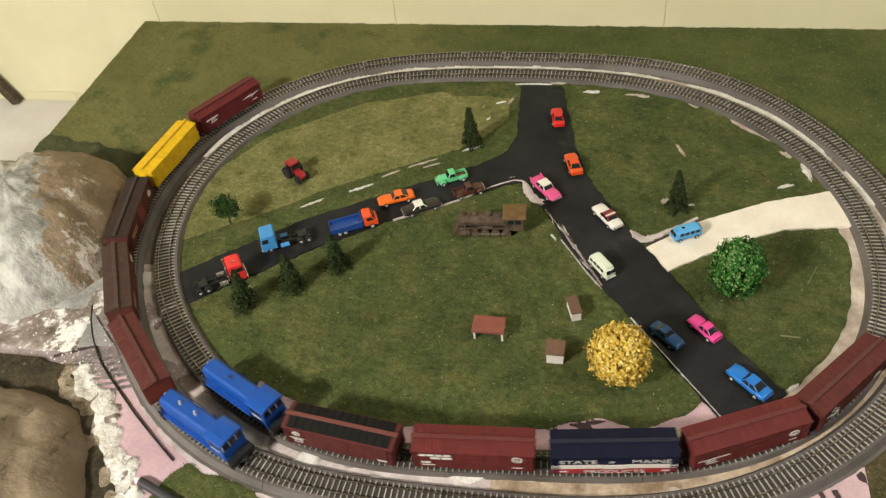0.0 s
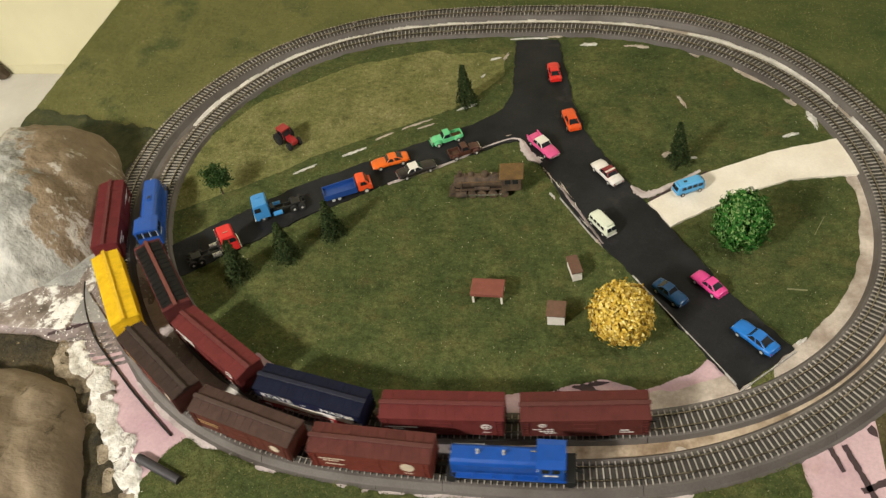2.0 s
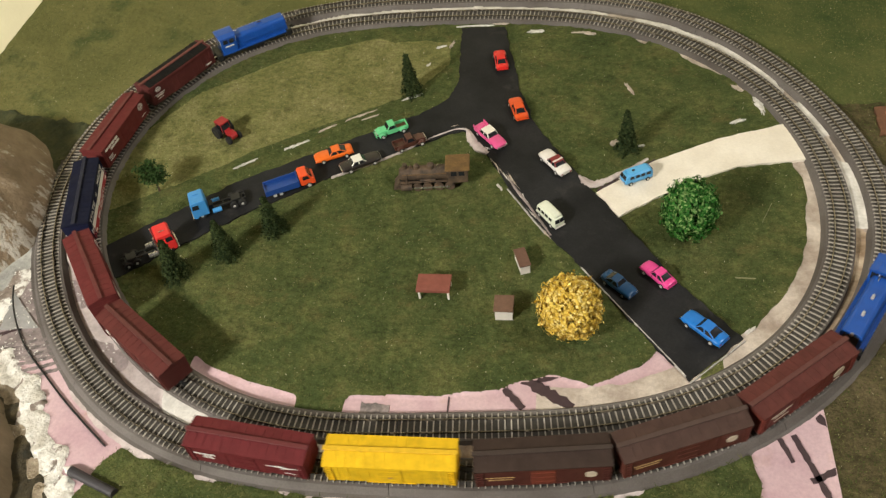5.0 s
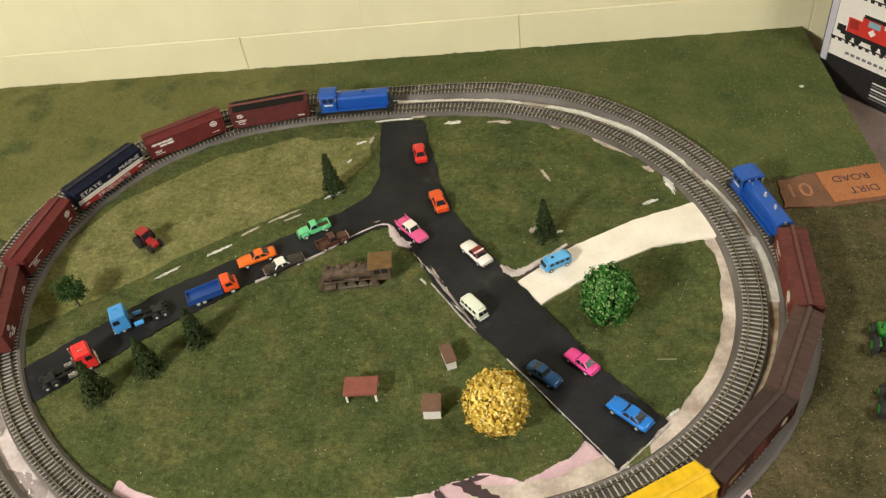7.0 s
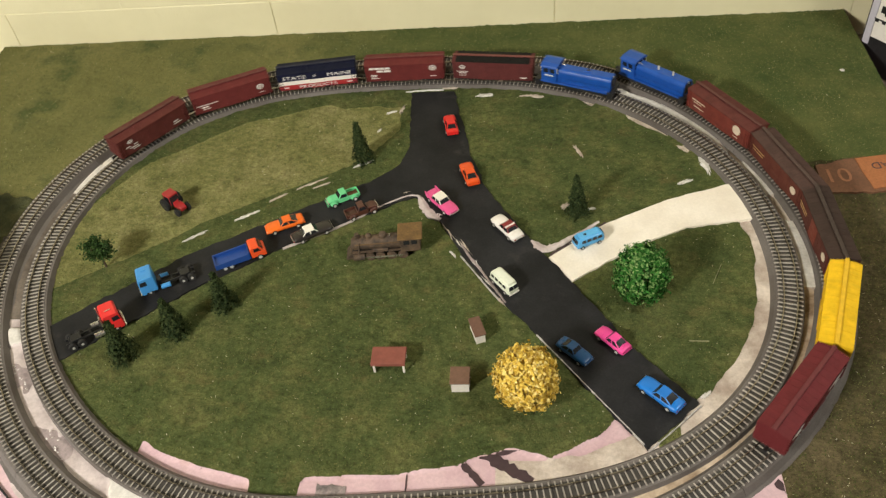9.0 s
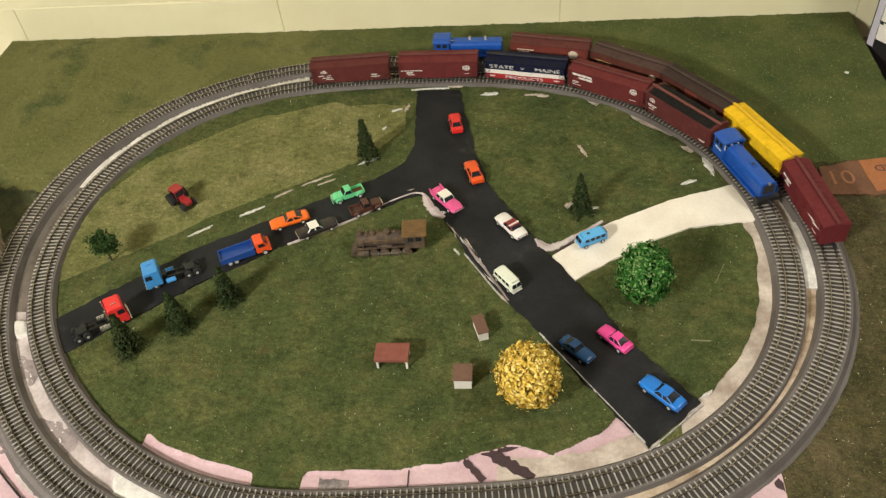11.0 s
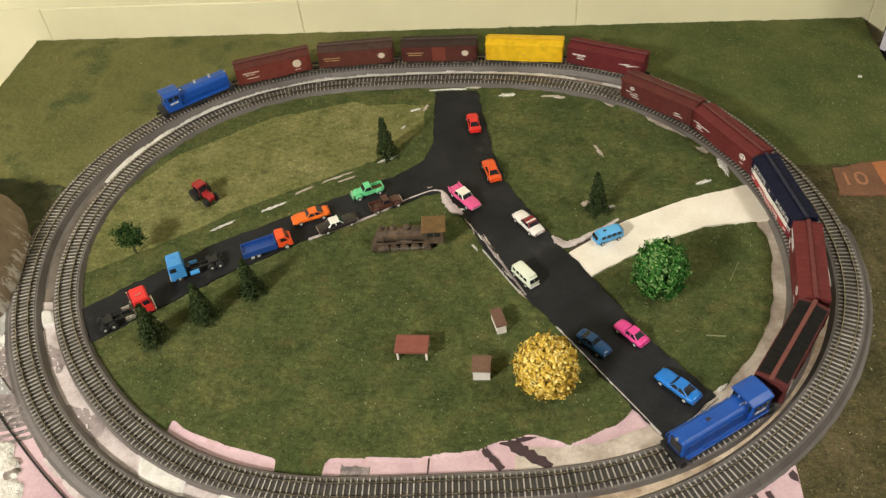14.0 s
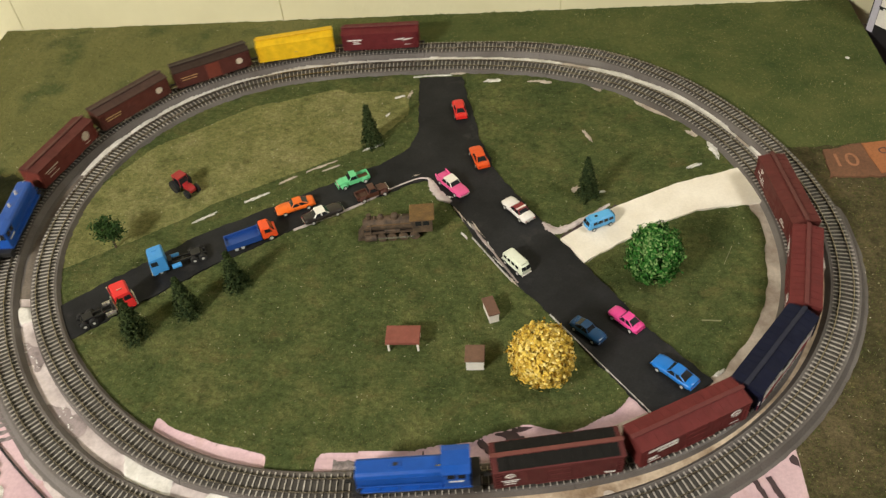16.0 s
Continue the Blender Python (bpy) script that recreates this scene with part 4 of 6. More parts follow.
def car(label, x, y, heading, length, colour, roof=None, style="coupe", group="cars on the black road", z=0.0012, hub=True, rough=0.3, roof_only=None):
    ob = thing("toy_car", label, "toy car", pose(x, y, z, 0, 0, heading), group)
    paint = plastic("car_paint", colour, rough, 0.12, 120)
    L, w = length, min(0.0108, 0.205 * length)
    u = w / 0.0108
    roof_m = plastic("car_roof_paint", roof, 0.35, 0.1) if roof else paint
    fins = style == "fins"
    tail = 0.0112 if fins else 0.0100
    nose = 0.0064 if style == "wedge" else 0.0074
    rows = [(-0.500, 0.78, 0.0046, tail - 0.0012), (-0.485, 0.90, 0.0036, tail - 0.0002), (-0.43, 0.97, 0.0030, tail + 0.0001), (-0.33, 1.02, 0.0028, 0.0103), (-0.22, 1.00, 0.0028, 0.0103),
            (-0.05, 0.97, 0.0028, 0.0102), (0.12, 0.97, 0.0028, 0.0102), (0.24, 1.00, 0.0028, 0.0101), (0.34, 1.01, 0.0028, 0.0098), (0.43, 0.95, 0.0030, 0.0091), (0.480, 0.87, 0.0036, nose + 0.0008), (0.500, 0.74, 0.0044, nose)]
    body = part("body", loft([(a * L, k * w, lo, hi) for a, k, lo, hi in rows]), paint, ob)
    if fins:
        for s in (-1, 1):
            part("tail_fin", prism([(-0.5 * L, 0.009), (-0.51 * L, 0.0140), (-0.27 * L, 0.0106), (-0.27 * L, 0.009)], 0.0007, 0.0002, y=s * 0.0095), paint, ob)
        cabin(ob, -0.26 * L, 0.14 * L, -0.20 * L, 0.06 * L, 0.0100, 0.0160, 0.0094, 0.0080, roof_m, roof_m)
    elif style == "fastback":
        cabin(ob, -0.36 * L, 0.13 * L, -0.17 * L, 0.03 * L, 0.0098, 0.0148, 0.0094 * u, 0.0072 * u, roof_m, roof_m)
    elif style == "wedge":
        cabin(ob, -0.38 * L, 0.16 * L, -0.24 * L, 0.02 * L, 0.0096, 0.0140, 0.0094, 0.0074, roof_m, roof_m)
    else:
        cabin(ob, -0.27 * L, 0.14 * L, -0.18 * L, 0.04 * L, 0.0099, 0.0150, 0.0094, 0.0078, roof_m, roof_m)
    wheels(ob, (-0.31 * L, 0.31 * L), w - 0.0010, 0.0036, 0.0028, hub)
    for e in (-1, 1):
        part("bumper", boxes((min(e * 0.495 * L, e * 0.515 * L), max(e * 0.495 * L, e * 0.515 * L), -w * 0.9, w * 0.9, 0.0042, 0.0056), bevel=0.0004), M["chrome"] if fins or style == "coupe" else paint, ob)
        for s in (-1, 1):
            part("headlight" if e > 0 else "tail_light", boxes((min(e * 0.494 * L, e * 0.506 * L), max(e * 0.494 * L, e * 0.506 * L), s * w * 0.66 - 0.0014, s * w * 0.66 + 0.0014, 0.0058, 0.0074), bevel=0.0003),
                 M["chrome"] if e > 0 else RED_STRIPE, body)
    for s in (-1, 1):
        part("door_line", boxes((0.045 * L, 0.05 * L, s * w - 0.0002, s * w + 0.0003, 0.0040, 0.0096)), M["black"], body)
    return ob


car("bright red toy coupe on the black road", 0.066, 0.262, 101, 0.050, (0.66, 0.022, 0.018), style="fastback")
car("orange-red toy coupe parked on the black road", 0.102, 0.136, 108, 0.052, (0.72, 0.085, 0.012), style="fastback")
car("pink toy saloon with tail fins and a white roof", 0.064, 0.072, -50, 0.060, (0.72, 0.090, 0.270), (0.80, 0.76, 0.68), "fins")
white_car = car("white toy car with dark red seats and roof panel", 0.161, 0.015, 127, 0.0565, (0.80, 0.76, 0.72), (0.20, 0.012, 0.016), "coupe")
part("roof_band", boxes((-0.0085, -0.0055, -0.0081, 0.0081, 0.0153, 0.0160)), M["whitep"], white_car)
car("hot pink toy coupe with a dark rear window", 0.294, -0.190, 133, 0.0468, (0.78, 0.065, 0.300), style="fastback")
car("dark blue toy coupe beside the yellow tree", 0.246, -0.207, -44, 0.0470, (0.010, 0.082, 0.235), style="fastback")
car("bright blue toy coupe at the end of the road", 0.343, -0.270, 136, 0.0560, (0.012, 0.175, 0.600), style="fastback")
car("orange toy muscle car on the black road", -0.170, 0.032, 205, 0.0575, (0.80, 0.150, 0.015), style="fastback")
police = car("black toy patrol car with a white roof", -0.125, 0.014, 30, 0.061, (0.022, 0.017, 0.016), (0.80, 0.77, 0.70), "coupe")


def bus(label, x, y, heading, colour, roof, z, group):
    ob = thing("toy_van", label, "toy van", pose(x, y, z, 0, 0, heading), group)
    ob.scale = (0.89, 0.89, 0.89)
    paint = plastic("van_paint", colour, 0.35, 0.12)
    roof_m = plastic("van_roof_paint", roof, 0.35, 0.1)
    prof = [(-0.0240, 0.0040), (-0.0242, 0.0125), (-0.0225, 0.0195), (-0.018, 0.0215), (0.016, 0.0215), (0.0212, 0.0195), (0.0242, 0.0125), (0.0245, 0.0055), (0.022, 0.0030), (-0.022, 0.0032)]
    shell = prism(prof, 0.0100, 0.0032, taper=lambda px, pz: 0.0100 if pz < 0.014 else 0.0092 if pz < 0.0205 else 0.0074)
    for f in shell.faces:
        f.smooth = True
    body = part("body", shell, paint, ob)
    part("roof", boxes((-0.0175, 0.0155, -0.0070, 0.0070, 0.0208, 0.0219), bevel=0.0006), roof_m, ob)
    for s in (-1, 1):
        for k in range(4):
            xa = -0.0185 + k * 0.0093
            plate("side_window", [(xa, s * 0.0100, 0.0136), (xa + 0.0068, s * 0.0100, 0.0136), (xa + 0.0064, s * 0.0095, 0.0182), (xa + 0.0004, s * 0.0095, 0.0182)], (0, s, 0.1), M["window"], body, 0.0004)
        plate("windscreen", [(0.0243, s * 0.0006, 0.0130), (0.0238, s * 0.0080, 0.0130), (0.0218, s * 0.0072, 0.0186), (0.0223, s * 0.0006, 0.0186)], (1, 0, 0.3), M["window"], body, 0.0006)
        part("headlight", rod((0.0240, s * 0.0065, 0.0085), (0.0252, s * 0.0065, 0.0085), 0.0014, n=12), M["chrome"], body)
    plate("rear_window", [(-0.0241, -0.006, 0.0138), (-0.0241, 0.006, 0.0138), (-0.0230, 0.0055, 0.0182), (-0.0230, -0.0055, 0.0182)], (-1, 0, 0.2), M["window"], body, 0.0006)
    part("roof_vent", boxes((0.004, 0.009, -0.002, 0.002, 0.0218, 0.0224), bevel=0.0003), M["window"] if colour[2] > 0.7 else roof_m, ob)
    part("bumper", boxes((0.0240, 0.0256, -0.0094, 0.0094, 0.0042, 0.0056), bevel=0.0004), M["whitep"], ob)
    part("bumper", boxes((-0.0254, -0.0238, -0.0094, 0.0094, 0.0042, 0.0056), bevel=0.0004), M["whitep"], ob)
    wheels(ob, (-0.0145, 0.0145), 0.0092, 0.0037, 0.0026)
    return ob


bus("cream toy van on the black road", 0.158, -0.092, -52, (0.70, 0.74, 0.60), (0.74, 0.77, 0.65), 0.0012, "vans")
bus("sky blue toy van on the cream driveway", 0.274, -0.014, 206, (0.085, 0.370, 0.720), (0.10, 0.41, 0.76), 0.0022, "vans")


def pickup(label, x, y, heading, colour, bed_c):
    ob = thing("toy_pickup", label, "toy pickup truck", pose(x, y, 0.0012, 0, 0, heading), "cars on the black road")
    paint = plastic("pickup_paint", colour, 0.4, 0.2)
    part("hood", prism([(0.004, 0.004), (0.004, 0.0128), (0.018, 0.0122), (0.0245, 0.0100), (0.0250, 0.0045)], 0.0068, 0.0012), paint, ob)
    cabin(ob, -0.0070, 0.0085, -0.0050, 0.0040, 0.0118, 0.0180, 0.0084, 0.0072, paint, paint, 1)
    part("cab_body", boxes((-0.0075, 0.0085, -0.0086, 0.0086, 0.0040, 0.0122), bevel=0.0008), paint, ob)
    part("bed_floor", boxes((-0.0245, -0.0075, -0.0075, 0.0075, 0.0058, 0.0068)), plastic("pickup_bed_wood", bed_c, 0.8, 0.4), ob)
    for s in (-1, 1):
        part("bed_side", boxes((-0.0250, -0.0075, s * 0.0078 - 0.0007, s * 0.0078 + 0.0007, 0.0050, 0.0115), bevel=0.0003), paint, ob)
        for x0 in (-0.0165, 0.0165):
            bm = bmesh.new()
            bmesh.ops.create_uvsphere(bm, u_segments=14, v_segments=8, radius=0.0056, matrix=Matrix.Translation((x0, s * 0.0085, 0.0056)) @ Matrix.Diagonal((1.1, 0.45, 0.85, 1)))
            part("fender", bm, paint, ob)
        part("headlight", rod((0.0235, s * 0.0072, 0.0088), (0.0252, s * 0.0072, 0.0088), 0.0014, n=12), M["chrome"], ob)
    part("tailgate", boxes((-0.0256, -0.0244, -0.0082, 0.0082, 0.0050, 0.0113), bevel=0.0003), paint, ob)
    part("grille", boxes((0.0244, 0.0254, -0.0045, 0.0045, 0.0050, 0.0095), bevel=0.0003), M["chrome"], ob)
    part("bumper", boxes((0.0256, 0.0268, -0.0088, 0.0088, 0.0040, 0.0054), bevel=0.0004), paint, ob)
    wheels(ob, (-0.0165, 0.0165), 0.0096, 0.0038, 0.0026)
    return ob


pickup("mint green toy pickup with a brown load bed", -0.090, 0.088, 208, (0.150, 0.620, 0.280), (0.16, 0.075, 0.03))
pickup("dark brown toy pickup by the road edge", -0.057, 0.058, 28, (0.085, 0.030, 0.020), (0.10, 0.05, 0.03))


def dump_truck():
    ob = thing("toy_truck", "toy truck with an orange cab and blue bed", "toy truck", pose(-0.220, -0.036, 0.0012, 0, 0, 26), "trucks")
    orange, blue = plastic("truck_orange_paint", (0.80, 0.085, 0.018), 0.35, 0.12), plastic("truck_blue_paint", (0.012, 0.055, 0.250), 0.4, 0.15)
    part("chassis", boxes((-0.035, 0.034, -0.0060, 0.0060, 0.0045, 0.0072), bevel=0.0004), M["black"], ob)
    cab = part("cab", prism([(0.0135, 0.0060), (0.0135, 0.0235), (0.0165, 0.0250), (0.0265, 0.0245), (0.0315, 0.0165), (0.0355, 0.0150), (0.0360, 0.0050)], 0.0110, 0.0013), orange, ob)
    plate("windscreen", [(0.0318, -0.0085, 0.0168), (0.0318, 0.0085, 0.0168), (0.0272, 0.0080, 0.0236), (0.0272, -0.0080, 0.0236)], (1, 0, 0.6), M["window"], cab, 0.0008)
    for s in (-1, 1):
        plate("side_window", [(0.0185, s * 0.0110, 0.0165), (0.0290, s * 0.0110, 0.0165), (0.0255, s * 0.0110, 0.0225), (0.0185, s * 0.0110, 0.0225)], (0, s, 0), M["window"], cab, 0.0004)
        part("bed_side", prism([(-0.0380, 0.0070), (-0.0380, 0.0160), (0.0115, 0.0178), (0.0115, 0.0070)], 0.0009, 0.0003, y=s * 0.0112), blue, ob)
    part("bed_floor", boxes((-0.0375, 0.0115, -0.0110, 0.0110, 0.0070, 0.0118), bevel=0.0004), blue, ob)
    part("bed_front", boxes((0.0105, 0.0125, -0.0118, 0.0118, 0.0070, 0.0195), bevel=0.0004), blue, ob)
    part("bed_tail", boxes((-0.0388, -0.0372, -0.0118, 0.0118, 0.0070, 0.0150), bevel=0.0004), blue, ob)
    wheels(ob, (-0.026, -0.017, 0.0255), 0.0094, 0.0046, 0.0036)


dump_truck()


def semi(label, x, y, heading, colour, stacks):
    ob = thing("toy_semi_truck", label, "toy semi truck", pose(x, y, 0.0012, 0, 0, heading), "trucks")
    paint = plastic("semi_paint", colour, 0.35, 0.12)
    for s in (-1, 1):
        part("chassis_rail", boxes((-0.041, 0.034, s * 0.0045 - 0.0010, s * 0.0045 + 0.0010, 0.0070, 0.0100), bevel=0.0003), M["black"], ob)
        part("fuel_tank", rod((-0.0045, s * 0.0105, 0.0075), (0.0085, s * 0.0105, 0.0075), 0.0036, n=16), M["chrome"] if stacks else paint, ob)
    for xx in (-0.036, -0.025, -0.008):
        part("cross_member", boxes((xx - 0.001, xx + 0.001, -0.0045, 0.0045, 0.0075, 0.0095)), M["black"], ob)
    part("fifth_wheel", boxes((-0.034, -0.020, -0.0065, 0.0065, 0.0100, 0.0125), bevel=0.0008), M["black"], ob)
    cab = part("cab", prism([(0.0130, 0.0070), (0.0130, 0.0330), (0.0150, 0.0345), (0.0325, 0.0338), (0.0350, 0.0310), (0.0365, 0.0075), (0.0345, 0.0045), (0.0300, 0.0045), (0.0290, 0.0075), (0.0195, 0.0075)], 0.0138, 0.0011), paint, ob)
    for s in (-1, 1):
        plate("windscreen", [(0.0358, s * 0.0008, 0.0205), (0.0358, s * 0.0122, 0.0205), (0.0352, s * 0.0118, 0.0295), (0.0352, s * 0.0008, 0.0295)], (1, 0, 0.1), M["window"], cab, 0.0005)
        plate("side_window", [(0.0245, s * 0.0138, 0.0215), (0.0340, s * 0.0138, 0.0215), (0.0330, s * 0.0138, 0.0290), (0.0245, s * 0.0138, 0.0290)], (0, s, 0), M["window"], cab, 0.0004)
        part("door", boxes((0.0225, 0.0352, s * 0.0139 - 0.0003, s * 0.0139 + 0.0002, 0.0080, 0.0200)), paint, ob)
        part("headlight", rod((0.0360, s * 0.0100, 0.0110), (0.0374, s * 0.0100, 0.0110), 0.0016, n=12), M["chrome"], ob)
        if stacks:
            part("exhaust_stack", rod((0.0105, s * 0.0100, 0.0080), (0.0105, s * 0.0100, 0.0350), 0.0011, n=10), M["chrome"], ob)
    part("air_cleaner", boxes((0.0060, 0.0118, -0.0060, 0.0060, 0.0100, 0.0160), bevel=0.0006), M["black"], ob)
    part("grille", boxes((0.0362, 0.0372, -0.0070, 0.0070, 0.0080, 0.0165), bevel=0.0003), M["chrome"], ob)
    part("bumper", boxes((0.0360, 0.0380, -0.0138, 0.0138, 0.0040, 0.0066), bevel=0.0005), M["chrome"], ob)
    part("roof_horn", boxes((0.0200, 0.0280, -0.0045, -0.0030, 0.0342, 0.0356), bevel=0.0004), M["chrome"] if stacks else paint, ob)
    wheels(ob, (-0.0345, -0.0225, 0.0245), 0.0098, 0.0056, 0.0050, hub=False)
    for xx in (-0.0345, -0.0225, 0.0245):
        for s in (-1, 1):
            part("wheel_nut", rod((xx, s * 0.0121, 0.0056), (xx, s * 0.0127, 0.0056), 0.0019, n=10), M["hub"], ob)


semi("sky blue cab-over toy semi tractor with black chassis", -0.319, -0.080, 207, (0.055, 0.270, 0.620), False)
semi("red cab-over toy semi tractor with chrome tanks", -0.389, -0.170, 35, (0.720, 0.030, 0.030), True)


def farm_tractor(label, x, y, heading, colour, k=1.0, cab=True, group="farm tractors", z=0.0):
    ob = thing("toy_tractor", label, "toy tractor", pose(x, y, z, 0, 0, heading), group)
    ob.scale = (k, k, k)
    paint = plastic("tractor_paint", colour, 0.4, 0.15)
    part("hood", prism([(0.002, 0.010), (0.002, 0.0195), (0.022, 0.0180), (0.0260, 0.0150), (0.0260, 0.0090)], 0.0058, 0.0012), paint, ob)
    part("frame", boxes((-0.016, 0.025, -0.0042, 0.0042, 0.0065, 0.0105), bevel=0.0006), M["black"], ob)
    if cab:
        c = part("cab", prism([(-0.0150, 0.0130), (-0.0130, 0.0295), (0.0020, 0.0295), (0.0060, 0.0170), (0.0060, 0.0120)], 0.0082, 0.0008), M["window"], ob, "dark glazed cab")
        part("cab_roof", boxes((-0.0155, 0.0040, -0.0092, 0.0092, 0.0290, 0.0318), bevel=0.0008), paint, ob)
        for s in (-1, 1):
            for xx in (-0.0145, 0.0030):
                part("pillar", rod((xx, s * 0.0084, 0.014), (xx * 0.93, s * 0.0084, 0.0295), 0.0006, n=8), paint, c)
    else:
        part("seat", boxes((-0.012, -0.005, -0.0035, 0.0035, 0.0150, 0.0185), bevel=0.0008), M["black"], ob)
        part("steering_wheel", rod((-0.001, 0, 0.0225), (-0.0004, 0, 0.0230), 0.0034, n=14), M["black"], ob)
        for s in (-1, 1):
            part("mudguard", boxes((-0.018, -0.004, s * 0.0085 - 0.0018, s * 0.0085 + 0.0018, 0.0180, 0.0198), bevel=0.0006), paint, ob)
    part("exhaust_pipe", rod((0.012, 0.0030, 0.0180), (0.012, 0.0030, 0.0270), 0.0008, n=8), M["black"], ob)
    for s in (-1, 1):
        for xx, r, w, yy in ((-0.0100, 0.0112, 0.0066, 0.0125), (0.0195, 0.0072, 0.0050, 0.0105)):
            bm = rod((xx, s * yy - w / 2, r), (xx, s * yy + w / 2, r), r * 0.95, n=24)
            for i in range(16):
                a = i * math.tau / 16
                m = Matrix.Translation((xx + math.cos(a) * r * 0.95, s * yy, r + math.sin(a) * r * 0.95)) @ Matrix.Rotation(-a, 4, "Y") @ Matrix.Rotation(0.35, 4, "X")
                bmesh.ops.create_cube(bm, size=1.0, matrix=m @ Matrix.Diagonal((r * 0.12, w * 1.0, r * 0.10, 1)))
            t = part("tyre", bm, M["tyre"], ob)
            part("rim", rod((xx, s * (yy + w / 2) - s * 0.0006, r), (xx, s * (yy + w / 2) + s * 0.0004, r), r * 0.52, n=16), paint if not cab else M["black"], t)
    return ob


farm_tractor("red toy farm tractor with dark cab on dry grass", -0.354, 0.080, -36, (0.340, 0.014, 0.018), 0.92)


def steam_engine():
    ob = thing("steam_engine", "rusty brown steam locomotive shell on the grass", "model locomotive", pose(-0.006, -0.022, -0.001, 0, 0, 185))
    rust = two_tone("rusty_brown_casting", (0.030, 0.020, 0.014), (0.125, 0.080, 0.048), 75, 0.75, 0.5, 0.0008, 500)
    brass = two_tone("tarnished_cab_roof", (0.105, 0.055, 0.018), (0.170, 0.095, 0.030), 50, 0.6, 0.3, 0.0006, 400)
    part("boiler", rod((-0.018, 0, 0.0225), (0.049, 0, 0.0225), 0.0108, 0.0100, 28), rust, ob)
    part("smokebox_front", rod((0.049, 0, 0.0225), (0.052, 0, 0.0225), 0.0094, 0.0070, 24), rust, ob)
    for x, r in ((0.012, 0.0110), (0.031, 0.0107), (-0.006, 0.0112)):
        part("boiler_band", rod((x - 0.0006, 0, 0.0225), (x + 0.0006, 0, 0.0225), r, n=28), rust, ob)
    part("chimney", rod((0.0425, 0, 0.031), (0.0425, 0, 0.0400), 0.0026, 0.0034, 16), rust, ob)
    for x, r in ((0.026, 0.0044), (0.006, 0.0056)):
        bm = rod((x, 0, 0.030), (x, 0, 0.0365), r, r * 0.95, 18)
        bmesh.ops.create_uvsphere(bm, u_segments=16, v_segments=8, radius=r * 0.95, matrix=Matrix.Translation((x, 0, 0.0365)) @ Matrix.Diagonal((1, 1, 0.6, 1)))
        part("dome", bm, rust, ob)
    part("bell", rod((0.0345, 0, 0.032), (0.0345, 0, 0.0375), 0.0020, 0.0010, 12), rust, ob)
    part("whistle", rod((-0.004, 0.003, 0.032), (-0.004, 0.003, 0.0385), 0.0008, n=8), M["chrome"], ob)
    cab = part("cab", boxes((-0.046, -0.018, -0.0150, 0.0150, 0.0130, 0.0365), bevel=0.0006), rust, ob)
    part("cab_roof", boxes((-0.0500, -0.0150, -0.0172, 0.0172, 0.0360, 0.0385), bevel=0.0010), brass, ob)
    for s in (-1, 1):
        for xa in (-0.042, -0.031):
            part("cab_window", boxes((xa, xa + 0.008, s * 0.0150 - 0.0003, s * 0.0150 + 0.0004, 0.0265, 0.0340)), M["window"], cab)
        part("running_board", boxes((-0.018, 0.050, s * 0.0118 - 0.0020, s * 0.0118 + 0.0020, 0.0150, 0.0162), bevel=0.0003), rust, ob)
        part("cylinder", rod((0.034, s * 0.0148, 0.0090), (0.050, s * 0.0148, 0.0090), 0.0048, n=16), rust, ob)
        part("boiler_pipe", rod((-0.016, s * 0.0098, 0.0275), (0.046, s * 0.0092, 0.0270), 0.0007, n=8), brass, ob)
        part("steam_pipe", rod((0.040, s * 0.0085, 0.0290), (0.042, s * 0.0140, 0.0120), 0.0012, n=8), rust, ob)
        part("main_rod", boxes((-0.020, 0.034, s * 0.0160 - 0.0006, s * 0.0160 + 0.0006, 0.0066, 0.0086)), M["chrome"], ob)
        for x in (-0.020, -0.004, 0.012, 0.0265):
            part("driving_wheel", rod((x, s * 0.0128, 0.0075), (x, s * 0.0152, 0.0075), 0.0070, n=20), rust, ob)
        part("air_tank", rod((0.000, s * 0.0105, 0.0170), (0.022, s * 0.0105, 0.0170), 0.0022, n=12), rust, ob)
    part("frame", boxes((-0.044, 0.052, -0.0070, 0.0070, 0.0060, 0.0130), bevel=0.0005), M["black"], ob)
    part("pilot", prism([(0.050, 0.0020), (0.050, 0.0120), (0.054, 0.0120), (0.062, 0.0020)], 0.0120, 0.0006), rust, ob)


steam_engine()


# ---- small buildings ----
def hut(label, x, y, turn, wx, wy, h, roof_c, slat=True):
    ob = thing("hut", label, "model hut", pose(x, y, -0.001, 0, 0, turn), "huts")
    roof_m = plastic("hut_roof_paint", roof_c, 0.7, 0.3)
    bm = boxes((-wx, wx, -wy, wy, 0, h))
    n = 7
    for i in range(n + 1):
        xx = -wx + i * 2 * wx / n
        for s in (-1, 1):
            box(bm, xx - 0.0004, xx + 0.0004, s * wy - 0.0004, s * wy + 0.0004, 0.0005, h)
    part("walls", bm, M["whitep"], ob)
    part("roof", boxes((-wx - 0.0018, wx + 0.0018, -wy - 0.0022, wy + 0.0022, h - 0.0002, h + 0.0022), bevel=0.0005), roof_m, ob)
    part("door", boxes((wx - 0.0002, wx + 0.0006, -0.0035, 0.0035, 0.0, h * 0.8)), M["whitep"], ob)


